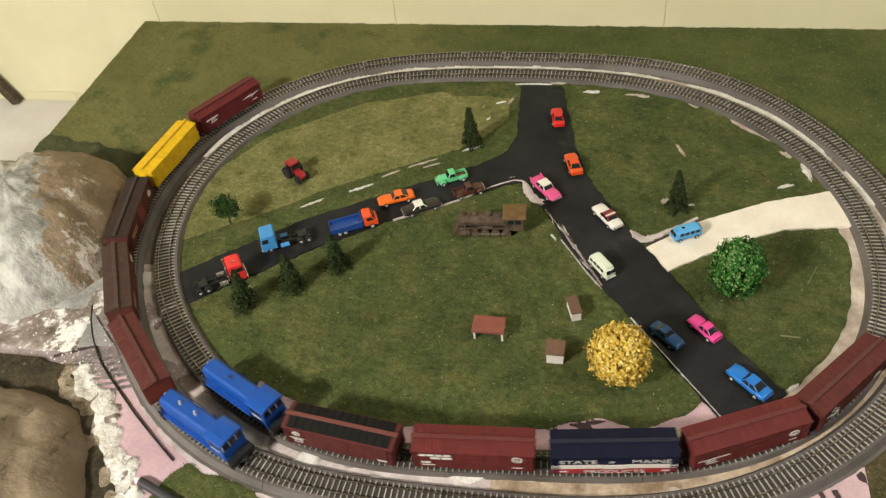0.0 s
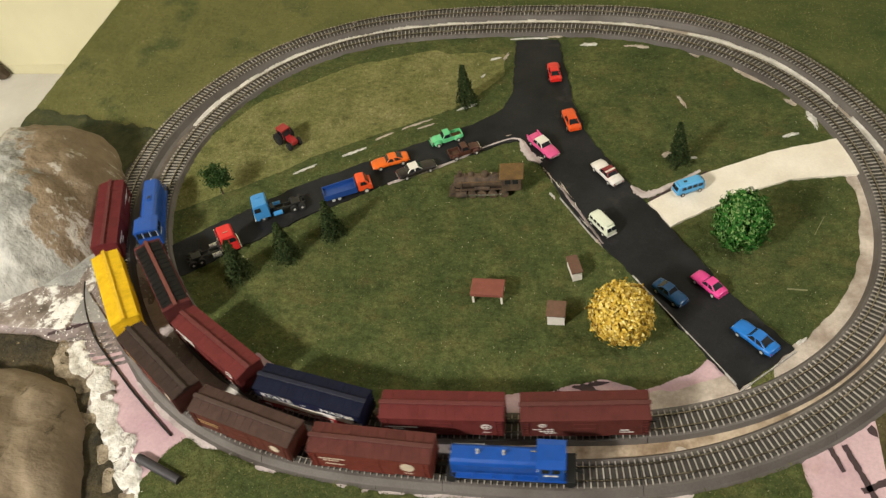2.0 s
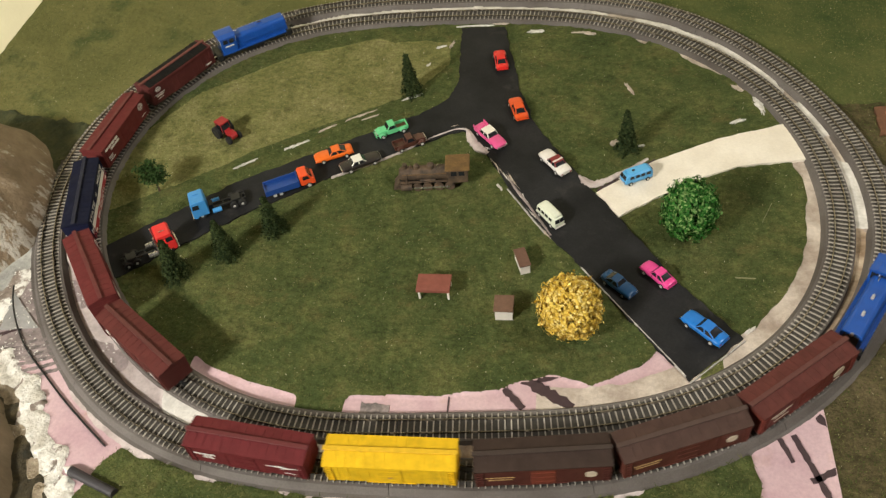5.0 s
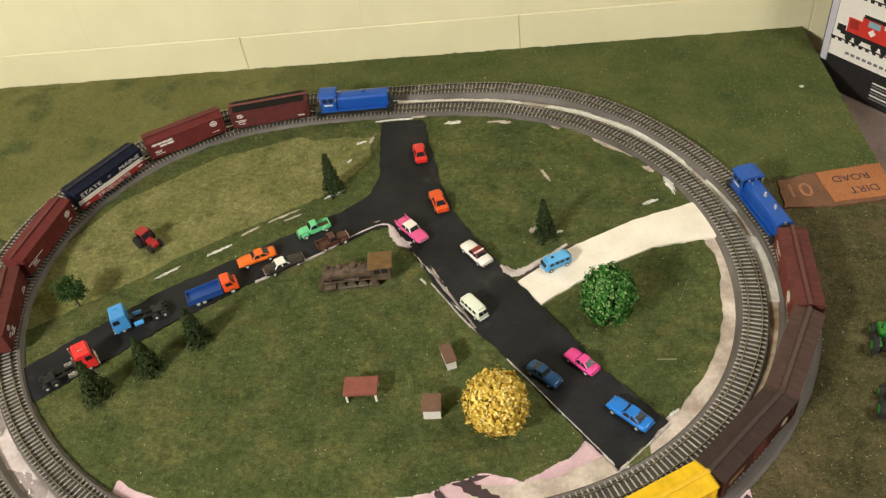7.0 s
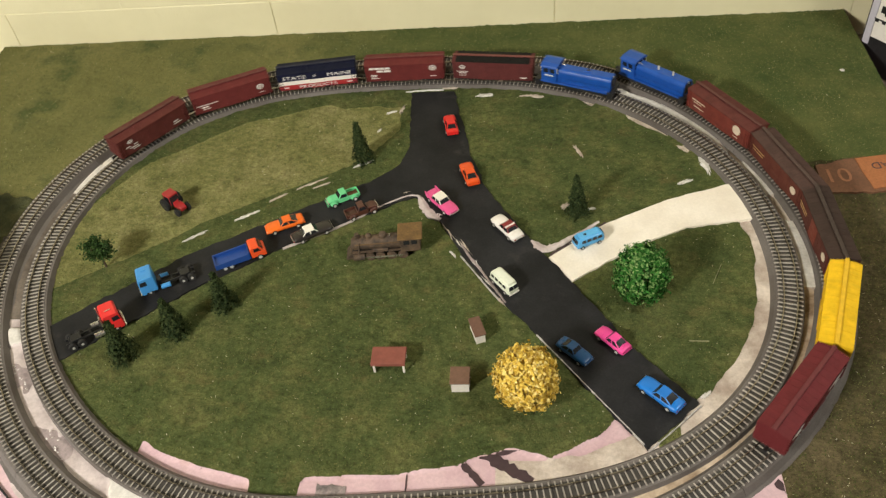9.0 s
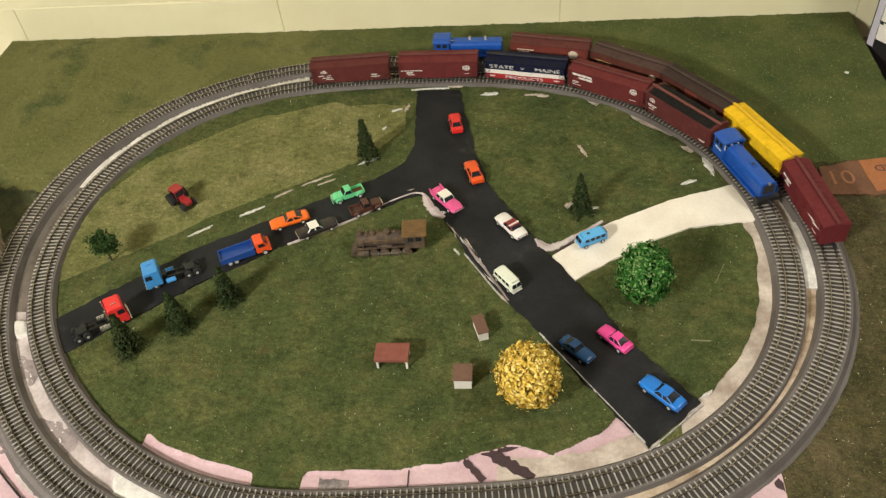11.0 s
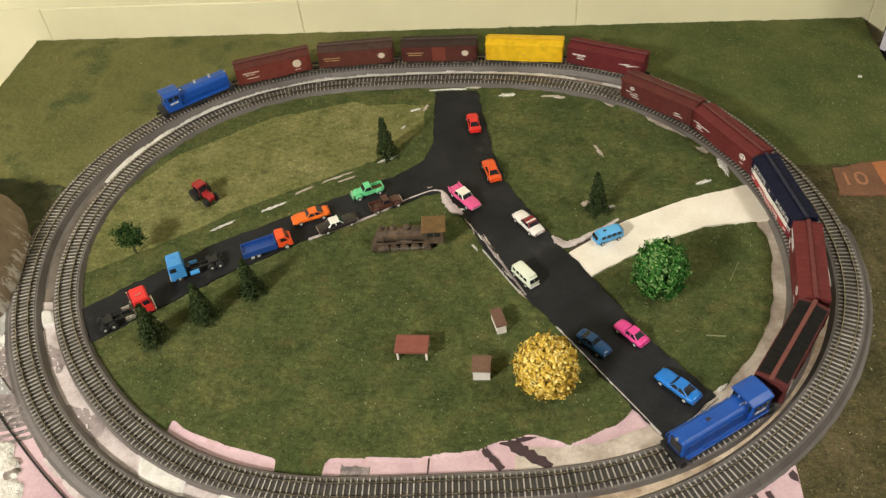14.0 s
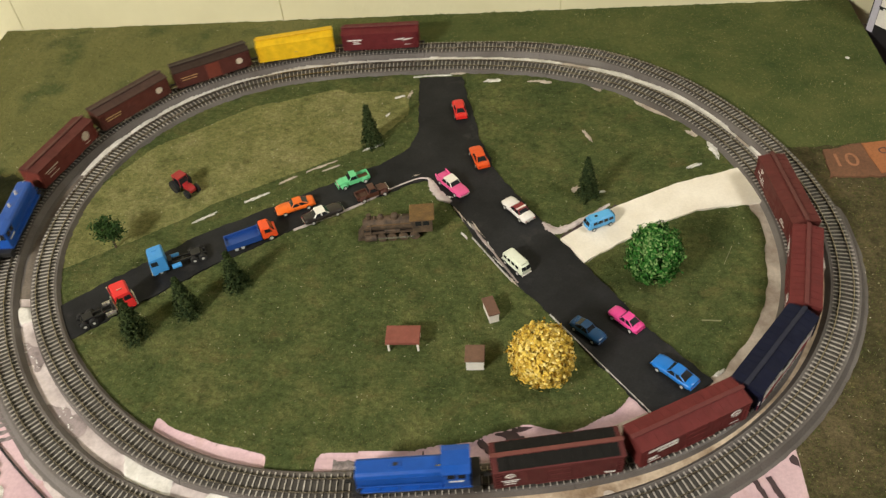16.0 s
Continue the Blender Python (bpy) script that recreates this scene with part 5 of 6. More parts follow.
hut("small white hut with a slatted wall and brown roof", 0.125, -0.175, 19, 0.0058, 0.0135, 0.0165, (0.150, 0.075, 0.050))
hut("small square white hut with a brown roof", 0.107, -0.252, 0, 0.0103, 0.0105, 0.0185, (0.160, 0.085, 0.055))


def shelter():
    ob = thing("shelter", "open shelter with a red-brown roof on white legs", "model shelter", pose(0.0165, -0.221, -0.001))
    roof_m = plastic("shelter_roof_paint", (0.235, 0.070, 0.050), 0.65, 0.25)
    part("roof", boxes((-0.0215, 0.0215, -0.0135, 0.0130, 0.0170, 0.0200), bevel=0.0006), roof_m, ob)
    part("fascia", boxes((-0.0215, 0.0215, -0.0142, -0.0130, 0.0150, 0.0198), bevel=0.0003), roof_m, ob)
    for x in (-0.0185, 0.0185):
        for y in (-0.0115, 0.0110):
            part("leg", boxes((x - 0.0012, x + 0.0012, y - 0.0012, y + 0.0012, 0, 0.0171)), M["whitep"], ob)
    part("back_panel", boxes((-0.0175, 0.0175, 0.0105, 0.0117, 0.0, 0.0170)), M["whitep"], ob)
    part("bench", boxes((-0.0165, 0.0165, 0.0040, 0.0105, 0.0055, 0.0068)), roof_m, ob)


shelter()


# ---- trees ----
def leaves(rows, mat, name, parent, seed, kind=None):
    """Small bent leaves: (place, facing, length, width)."""
    rnd = random.Random(seed)
    vs, fs = [], []
    for p, n, l, w in rows:
        t = n.cross(Vector((rnd.uniform(-1, 1), rnd.uniform(-1, 1), rnd.uniform(-1, 1)))).normalized()
        b = n.cross(t)
        k = len(vs)
        vs += [p - t * l / 2 - b * w / 2, p - t * l / 2 + b * w / 2, p + b * w / 2 + n * l * 0.18, p - b * w / 2 + n * l * 0.18, p + t * l / 2 + b * w / 3, p + t * l / 2 - b * w / 3]
        fs += [(k, k + 1, k + 2, k + 3), (k + 3, k + 2, k + 4, k + 5)]
    me = bpy.data.meshes.new(name)
    me.from_pydata([tuple(v) for v in vs], [], fs)
    me.materials.append(mat)
    ob = new(name, me)
    ob.parent = parent
    return ob


def ball_tree(label, x, y, rx, rz, cz, mat, seed, cleft, count):
    rnd = random.Random(seed)
    ob = thing("tree", label, "model tree", pose(x, y, -0.001))
    part("trunk", rod((0, 0, 0), (0, 0, cz), 0.0030, 0.0018, 10), M["bark"], ob)
    for i in range(9):
        a, u = i * 2.4, rnd.uniform(-0.5, 0.8)
        part("limb", rod((0, 0, cz * 0.55 + i * 0.003), (math.cos(a) * rx * 0.7, math.sin(a) * rx * 0.7, cz + u * rz * 0.7), 0.0012, 0.0004, 6), M["bark"], ob)
    rows = []
    clumps = []
    for i in range(170):
        z = 1 - 2 * (i + 0.5) / 170
        a = i * 2.39996
        d = Vector((math.cos(a) * math.sqrt(1 - z * z), math.sin(a) * math.sqrt(1 - z * z), z))
        clumps.append((d, 0.85 + 0.20 * rnd.random()))
    for d, k in clumps:
        c = Vector((d.x * rx, d.y * rx, d.z * rz)) * k
        gap = cleft and abs(d.x - 0.12 - 0.1 * d.z) < 0.10 and d.y < 0.3
        for j in range(count):
            o = Vector((rnd.gauss(0, 1), rnd.gauss(0, 1), rnd.gauss(0, 1))) * rx * 0.066
            p = c * (0.70 if gap else rnd.uniform(0.86, 1.02)) + o
            n = (d + 0.38 * Vector((rnd.gauss(0, 1), rnd.gauss(0, 1), rnd.gauss(0, 1)))).normalized()
            rows.append((p + Vector((0, 0, cz)), n, rnd.uniform(0.0026, 0.0052), rnd.uniform(0.0016, 0.0032)))
    for j in range(2600):
        d = Vector((rnd.gauss(0, 1), rnd.gauss(0, 1), rnd.gauss(0, 1))).normalized()
        k = rnd.uniform(0.64, 0.72) if cleft and abs(d.x - 0.12 - 0.1 * d.z) < 0.12 and d.y < 0.3 else rnd.uniform(0.76, 0.85)
        rows.append((Vector((d.x * rx * k, d.y * rx * k, d.z * rz * k + cz)), d, 0.0065, 0.0050))
    leaves(rows, mat, "crown", ob, seed)


ball_tree("round yellow autumn tree with dense clumped foliage", 0.187, -0.274, 0.0362, 0.0375, 0.044, M["yellow_leaf"], 3, False, 58)
ball_tree("bright green bushy tree with a split crown", 0.334, -0.115, 0.0335, 0.0440, 0.047, M["green_leaf"], 5, True, 58)


def pine(label, x, y, turn, height, wide):
    rnd = random.Random(int(height * 1e5) + int(abs(x) * 1e4))
    ob = thing("pine_tree", label, "model pine tree", pose(x, y, -0.001, rnd.uniform(-3, 3), rnd.uniform(-3, 3), turn), "pine trees")
    part("trunk", rod((0, 0, 0), (0, 0, height * 0.97), 0.0016, 0.0003, 8), M["bark"], ob)
    rows = []
    for i in range(250):
        f = (i / 250) ** 0.85
        z = height * (0.07 + 0.92 * f)
        r = wide * (1 - f) * 0.90 * rnd.uniform(0.8, 1.08) + 0.0010
        a = i * 2.39996 + rnd.uniform(-0.4, 0.4)
        for j in range(22):
            u = (j + 0.5) / 22
            p = Vector((math.cos(a) * r * u, math.sin(a) * r * u, z - r * u * 0.35)) + Vector((rnd.gauss(0, 1), rnd.gauss(0, 1), rnd.gauss(0, 1))) * 0.0011
            rows.append((p, Vector((rnd.gauss(0, 0.7) + math.cos(a), rnd.gauss(0, 0.7) + math.sin(a), rnd.gauss(0.4, 0.7))).normalized(), rnd.uniform(0.002, 0.0046), rnd.uniform(0.0010, 0.0022)))
    leaves(rows, M["needle"], "crown", ob, 7)


pine("thin dark green pine tree on a plaster footing", -0.072, 0.186, 10, 0.075, 0.0225)
pine("dark green pine tree on the grass with white scraps", 0.263, 0.048, 80, 0.072, 0.0215)
pine("dark green pine tree beside the road", -0.223, -0.122, 150, 0.068, 0.0240)
pine("dark green pine tree in the row by the road", -0.279, -0.168, 220, 0.069, 0.0250)
pine("dark green pine tree near the red semi tractor", -0.338, -0.208, 300, 0.071, 0.0255)


def small_tree():
    rnd = random.Random(12)
    ob = thing("broadleaf_tree", "small bare-limbed tree with olive green leaf clumps", "model tree", pose(-0.425, -0.044, -0.001))
    part("trunk", rod((0, 0, 0), (0.001, 0, 0.022), 0.0018, 0.0012, 8), M["bark"], ob)
    rows = []
    for i in range(9):
        a = i * 2.4
        r = rnd.uniform(0.006, 0.017)
        e = Vector((math.cos(a) * r, math.sin(a) * r, rnd.uniform(0.028, 0.047)))
        part("limb", rod((0.001, 0, rnd.uniform(0.012, 0.022)), e, 0.0009, 0.0004, 6), M["bark"], ob)
        for j in range(150):
            p = e + Vector((rnd.gauss(0, 1), rnd.gauss(0, 1), rnd.gauss(0, 0.7))) * 0.0056
            rows.append((p, Vector((rnd.gauss(0, 1), rnd.gauss(0, 1), rnd.gauss(0.4, 1))).normalized(), rnd.uniform(0.002, 0.004), rnd.uniform(0.0015, 0.0028)))
    leaves(rows, M["small_leaf"], "crown", ob, 4)


small_tree()


# ---- plaster mountains ----
def rock_mat():
    """Whitewashed plaster, streaked down the slope, with a bare tan shoulder and a mossy gully."""
    n = Nodes("plaster_rock_paint", 0.7)
    blur = n.noise(9, 6, 0.6)
    run = n.noise(30, 6, 0.7, n.stretch(1.3, 1.3, 0.35))
    c = n.ramp(n.madd(n.noise(14, 6, 0.62), 0.6, n.madd(run, 0.5, -0.05)), [(0.38, (0.20, 0.195, 0.175)), (0.5, (0.38, 0.372, 0.345)), (0.62, (0.60, 0.585, 0.55))])
    cream = n.madd(n.axis(1), 3.0, n.madd(n.axis(0), -1.5, n.madd(blur, 1.2, -0.25)))
    c = n.mix(n.grey(0.0, 0.8, cream, 0.46, 0.56), c, n.ramp(run, [(0.36, (0.30, 0.25, 0.19)), (0.55, (0.52, 0.47, 0.40))]))
    brown = n.madd(n.axis(1), 3.6, n.madd(n.axis(0), 5.0, n.madd(run, 1.0, n.madd(blur, 1.6, -1.15))))
    c = n.mix(n.grey(0.0, 0.97, brown, 0.42, 0.49), c, n.ramp(n.noise(40, 5), [(0.35, (0.19, 0.132, 0.078)), (0.65, (0.28, 0.205, 0.130))]))
    drip = n.madd(n.axis(0), 4.0, n.madd(run, 2.4, -1.30))
    c = n.mix(n.grey(0.0, 0.85, drip, 0.46, 0.56), c, (0.56, 0.52, 0.46))
    moss = n.madd(n.axis(0), -9.0, n.madd(n.noise(30, 5, 0.7), 1.6, -0.95))
    c = n.mix(n.grey(0.0, 0.9, moss, 0.40, 0.60), c, n.ramp(n.noise(110, 4), [(0.4, (0.050, 0.066, 0.022)), (0.6, (0.135, 0.145, 0.060))]))
    c = n.mix(n.grey(0.0, 0.75, n.noise(75, 5, 0.7), 0.63, 0.70), c, (0.06, 0.05, 0.035))
    n.colour(c).bump(n.madd(run, 1.0, n.noise(60, 6)), 0.8, 0.005)
    return n.m


def tan_mat():
    """Tan brushed plaster with dark mossy dashes."""
    n = Nodes("tan_rock_paint", 0.85)
    brush = n.noise(26, 6, 0.7, n.stretch(0.5, 1.5, 1.0))
    c = n.ramp(n.madd(n.noise(9, 6, 0.6), 0.6, n.madd(brush, 0.4, 0.0)), [(0.32, (0.135, 0.100, 0.062)), (0.5, (0.225, 0.170, 0.112)), (0.68, (0.36, 0.29, 0.21))])
    c = n.mix(n.grey(0.0, 0.9, n.noise(24, 5, 0.72, n.stretch(1.8, 0.6, 1)), 0.59, 0.66), c, (0.058, 0.048, 0.022))
    n.colour(c).bump(n.madd(brush, 1.0, n.noise(70, 6)), 0.6, 0.004)
    return n.m


def mountain(name, label, x, y, rx, ry, h, mat, seed, crease):
    """A lumpy plaster dome that meets the board all round."""
    bm = bmesh.new()
    n, rings = 96, 40
    grid = []
    for j in range(rings + 1):
        f = j / rings
        row = []
        for i in range(n):
            a = i * math.tau / n
            wob = 1 + 0.10 * noise.noise((math.cos(a) * 1.5 + seed, math.sin(a) * 1.5, 0.0)) + 0.03 * noise.noise((math.cos(a) * 6 + seed, math.sin(a) * 6, 3.0))
            px, py = math.cos(a) * rx * f * wob, math.sin(a) * ry * f * wob
            z = h * max(0.0, 1 - f ** 2.3) ** 0.75
            z += (0.012 * noise.noise((px * 7 + seed, py * 9, 1.0)) + 0.005 * noise.noise((px * 22, py * 26 + seed, 2.0)) + 0.003 * noise.noise((px * 80, py * 80, seed))) * min(1.0, 4 * (1 - f))
            z -= crease * max(0.0, 1 - abs(noise.noise((px * 12 + 5, py * 5 + seed, 6.0))) * 6) * f * (1 - f) * 4
            z += 0.011 * (0.35 - abs(noise.noise((math.cos(a) * 2.6 + seed, math.sin(a) * 2.6, f * 1.6)))) * min(1.0, 3.0 * f) * min(1.0, 4 * (1 - f))
            row.append((px, py, max(z, 0) - 0.006 if f > 0.97 else z))
        grid.append(row)
    top = bm.verts.new((0, 0, grid[0][0][2]))
    rows = [[bm.verts.new(p) for p in row] for row in grid[1:]]
    for i in range(n):
        bm.faces.new((top, rows[0][i], rows[0][(i + 1) % n]))
    for a, b in zip(rows, rows[1:]):
        for i in range(n):
            bm.faces.new((a[i], b[i], b[(i + 1) % n], a[(i + 1) % n]))
    for f in bm.faces:
        f.smooth = True
    bmesh.ops.recalc_face_normals(bm, faces=bm.faces)
    ob = part(name, bm, mat)
    ob.matrix_basis = pose(x, y, 0)
    return tagged(ob, label, "model mountain")


mountain("plaster_mountain", "smooth grey and brown painted plaster mountain", -0.735, -0.105, 0.150, 0.185, 0.125, rock_mat(), 2.0, 0.014)
mountain("tan_hill", "tan painted plaster hill with dark mossy foot", -0.620, -0.600, 0.215, 0.225, 0.085, tan_mat(), 7.0, 0.016)


# ---- scraps, wire and marks on the scenery ----
def chip(x, y, turn, l, w, seed, mat=None, z=0.0006, name="plaster_scrap", label="torn white plaster scrap on the grass"):
    rnd = random.Random(seed)
    bm = bmesh.new()
    n = 30
    lo, hi = [], []
    for i in range(n):
        a = i * math.tau / n
        k = rnd.uniform(0.35, 1.1)
        p = (math.cos(a) * l / 2 * k, math.sin(a) * w / 2 * k)
        lo.append(bm.verts.new((p[0] * 1.1, p[1] * 1.1, -0.003)))
        hi.append(bm.verts.new((*p, rnd.uniform(0.0, 0.0008))))
    c = bm.verts.new((0, 0, 0.0009))
    for i in range(n):
        j = (i + 1) % n
        bm.faces.new((c, hi[i], hi[j]))
        bm.faces.new((hi[i], lo[i], lo[j], hi[j]))
    bmesh.ops.recalc_face_normals(bm, faces=bm.faces)
    ob = part(name, bm, mat or M["white"])
    ob.matrix_basis = pose(x, y, z, 0, 0, turn)
    tagged(ob, label, "scrap", "scraps on the scenery")


CHIPS = [(0.271, 0.193, -68, 0.040, 0.006), (0.459, 0.152, -80, 0.044, 0.013), (0.424, 0.113, 25, 0.026, 0.007), (0.246, 0.066, 40, 0.016, 0.010), (0.282, 0.058, 10, 0.014, 0.006),
         (-0.070, 0.176, 30, 0.036, 0.005), (-0.022, 0.318, 80, 0.030, 0.007), (-0.306, 0.017, 34, 0.042, 0.0050), (-0.236, 0.059, 31, 0.050, 0.0060), (-0.195, 0.099, 37, 0.030, 0.0044), (-0.148, 0.130, 29, 0.054, 0.0024),
         (0.060, 0.052, -25, 0.022, 0.006), (0.104, -0.020, -58, 0.050, 0.006), (0.134, -0.084, -55, 0.036, 0.006), (0.118, 0.352, 5, 0.030, 0.012), (0.204, 0.345, -8, 0.050, 0.008), (-0.520, -0.092, 80, 0.010, 0.005), (0.085, -0.030, -55, 0.020, 0.004),
         (0.078, 0.012, -58, 0.044, 0.007), (0.090, -0.006, -60, 0.030, 0.005), (0.120, -0.052, -57, 0.046, 0.007), (0.150, -0.114, -52, 0.030, 0.004),
         (0.396, -0.266, 40, 0.016, 0.006), (-0.130, 0.126, 28, 0.030, 0.0016),
         (-0.530, 0.060, 70, 0.016, 0.005), (-0.040, 0.312, 20, 0.022, 0.004), (-0.055, 0.262, 60, 0.012, 0.004), (0.006, 0.103, 20, 0.024, 0.004),
         (0.012, 0.373, 2, 0.070, 0.004), (0.720, 0.388, 30, 0.009, 0.006), (0.060, 0.378, 2, 0.030, 0.004)]
for i, (x, y, a, l, w) in enumerate(CHIPS):
    chip(x, y, a, l, w, i + 1, M["plaster"] if i % 3 == 0 or w < 0.003 else M["white"])


def strip(name, x0, y0, x1, y1, w, mat, label, z=0.0, thick=0.0006, kind="structure"):
    """A narrow painted or laid strip between two places."""
    l, a = math.hypot(x1 - x0, y1 - y0), math.degrees(math.atan2(y1 - y0, x1 - x0))
    bm = bmesh.new()
    n = max(2, int(l / 0.004))
    rnd = random.Random(int(abs(x0 * 1e4)))
    rows = [(i * l / n, w / 2 * rnd.uniform(0.65, 1.25), w / 2 * rnd.uniform(0.65, 1.25)) for i in range(n + 1)]
    ring = [[bm.verts.new(v) for v in ((x, -p, -0.002), (x, -p, thick), (x, q, thick), (x, q, -0.002))] for x, p, q in rows]
    for a_, b_ in zip(ring, ring[1:]):
        for k in range(3):
            bm.faces.new((a_[k], b_[k], b_[k + 1], a_[k + 1]))
    bm.faces.new(ring[0])
    bm.faces.new(ring[-1][::-1])
    bmesh.ops.recalc_face_normals(bm, faces=bm.faces)
    ob = part(name, bm, mat)
    ob.matrix_basis = pose(x0, y0, z, 0, 0, a)
    return tagged(ob, label, "marking", kind=kind)


INKS = [(0.105, -0.350, 0.137, -0.384, 0.008), (0.136, -0.345, 0.192, -0.380, 0.014), (0.150, -0.346, 0.182, -0.336, 0.008), (0.051, -0.366, 0.052, -0.412, 0.0016), (0.424, -0.400, 0.452, -0.480, 0.006),
        (0.452, -0.376, 0.530, -0.452, 0.009), (0.434, -0.452, 0.516, -0.412, 0.007), (0.409, -0.405, 0.419, -0.432, 0.005), (0.500, -0.392, 0.516, -0.430, 0.005)]
for x0, y0, x1, y1, w in INKS:
    strip("marker_line", x0, y0, x1, y1, w, M["ink"], "dark brown painted line or crease shade on bare pink foam", -0.0026)
strip("printed_label", -0.050, -0.394, -0.016, -0.394, 0.014, M["stone_print"], "small dark printed block on the pink foam", -0.0026)
for i in range(6):
    strip("printed_line", -0.548 + 0.009 * i, -0.334 - 0.010 * i, -0.476 + 0.007 * i, -0.314 - 0.009 * i, 0.0056, M["stone_print"], "faint dark printed line on the foam", -0.0026)
slab("foam_card", [(-0.565, -0.243), (-0.556, -0.306), (-0.503, -0.300)], -0.005, -0.0008, two_tone("grey_card", (0.23, 0.225, 0.22), (0.36, 0.35, 0.345), 20, 0.8, 0.2, 0.0005, 240, grain=0.25), "thin grey card corner lying on the foam", "card", 0.001)
# A crease beside the card, its shade painted as a dark strip.
strip("marker_line", -0.582, -0.327, -0.524, -0.299, 0.005, M["ink"], "dark brown painted line or crease shade on bare pink foam", -0.0022)
strip("groove", 0.221, -0.035, 0.302, 0.028, 0.0045, M["ink"], "dark groove along the driveway edge", 0.0)
EDGE = plastic("pale_road_edge", (0.62, 0.59, 0.57), 0.6, 0.75, 170)
for x0, y0, x1, y1 in ((0.200, -0.176, 0.318, -0.334), (0.096, -0.034, 0.150, -0.116), (0.322, -0.343, 0.388, -0.282)):
    strip("road_edge", x0, y0, x1, y1, 0.0014, EDGE, "chipped pale edge line of the road", 0.0008)


def ribbon(name, pts, mat, label, z, thick, seed):
    """An uneven band of plaster along a curve of (x, y, width)."""
    rnd = random.Random(seed)
    rows = []
    for i in range(len(pts) - 1):
        p0, p1, p2, p3 = (Vector(pts[max(0, min(len(pts) - 1, i + d))]) for d in (-1, 0, 1, 2))
        for k in range(6):
            u = k / 6
            rows.append(0.5 * (2 * p1 + (p2 - p0) * u + (2 * p0 - 5 * p1 + 4 * p2 - p3) * u * u + (3 * p1 - p0 - 3 * p2 + p3) * u**3))
    rows.append(Vector(pts[-1]))
    bm = bmesh.new()
    rings = []
    for i, p in enumerate(rows):
        d = rows[min(i + 1, len(rows) - 1)] - rows[max(i - 1, 0)]
        n = Vector((-d.y, d.x)).normalized()
        a, b = p.z / 2 * rnd.uniform(0.7, 1.25), p.z / 2 * rnd.uniform(0.7, 1.25)
        rings.append([bm.verts.new((p.x + n.x * o, p.y + n.y * o, h)) for o, h in ((a, z - 0.003), (a, z), (0.0, z + thick), (-b, z), (-b, z - 0.003))])
    for a, b in zip(rings, rings[1:]):
        for k in range(4):
            bm.faces.new((a[k], a[k + 1], b[k + 1], b[k]))
    bm.faces.new(rings[0])
    bm.faces.new(rings[-1])
    bmesh.ops.recalc_face_normals(bm, faces=bm.faces)
    return tagged(part(name, bm, mat), label, "kerb", kind="structure")


ribbon("kerb", [(-0.165, -0.014, 0.0016), (-0.080, 0.035, 0.0020), (-0.027, 0.074, 0.0022), (0.006, 0.093, 0.0024), (0.021, 0.095, 0.0034), (0.028, 0.090, 0.0060), (0.034, 0.076, 0.0130), (0.045, 0.056, 0.0130), (0.062, 0.040, 0.0060)],
       M["pale"], "pale plaster kerb round the corner of the junction", 0.0016, 0.0014, 21)
ribbon("kerb", [(0.196, -0.006, 0.004), (0.203, -0.016, 0.011), (0.212, -0.023, 0.012), (0.226, -0.019, 0.011), (0.250, -0.003, 0.008), (0.272, 0.013, 0.006), (0.292, 0.030, 0.004)],
       M["pale"], "torn pale plaster edge beside the driveway", 0.0012, 0.0012, 22)
ribbon("kerb", [(0.096, -0.012, 0.003), (0.110, -0.038, 0.006), (0.126, -0.064, 0.004), (0.146, -0.098, 0.005), (0.160, -0.122, 0.003)],
       M["mauve"], "worn plaster edge beside the black road", 0.0010, 0.0010, 23)

STRAW = plastic("pale_straw", (0.26, 0.26, 0.14), 0.7)
for x0, y0, x1, y1 in ((0.432, -0.091, 0.448, -0.057), (0.388, -0.186, 0.412, -0.187)):
    strip("straw_fibre", x0, y0, x1, y1, 0.0005, STRAW, "thin pale straw fibre lying on the turf", 0.0008, 0.0004)


def cable():
    cu = bpy.data.curves.new("cable", "CURVE")
    cu.dimensions, cu.bevel_depth, cu.bevel_resolution = "3D", 0.0012, 3
    sp = cu.splines.new("NURBS")
    pts = [(-0.572, -0.232), (-0.560, -0.262), (-0.530, -0.305), (-0.500, -0.338), (-0.462, -0.368), (-0.425, -0.400), (-0.385, -0.430), (-0.340, -0.462)]
    sp.points.add(len(pts) - 1)
    for p, (x, y) in zip(sp.points, pts):
        p.co = (x, y, -0.0012, 1)
    sp.use_endpoint_u = True
    tmp = bpy.data.objects.new("cable", cu)
    scene.collection.objects.link(tmp)
    me = bpy.data.meshes.new_from_object(tmp.evaluated_get(bpy.context.evaluated_depsgraph_get()))
    bpy.data.objects.remove(tmp)
    me.materials.clear()
    me.materials.append(M["black"])
    tagged(new("cable", me), "thin black cable lying over the foam", "cable")


cable()


def marker_pen():
    """A dark felt pen with a white tip, lying half under the turf."""
    ob = thing("marker_pen", "dark grey felt marker with a white tip on pink foam", "marker pen", pose(-0.342, -0.505, 0.0015, 0, 0, -20))
    part("barrel", rod((-0.026, 0, 0), (0.040, 0, 0), 0.0058, 0.0054, 14), plastic("marker_barrel", (0.040, 0.036, 0.042), 0.5, 0.3), ob)
    part("collar", rod((-0.030, 0, 0), (-0.026, 0, 0), 0.0046, 0.0056, 14), M["whitep"], ob)
    part("tip", rod((-0.036, 0, 0), (-0.030, 0, 0), 0.0016, 0.0040, 12), M["whitep"], ob)


marker_pen()

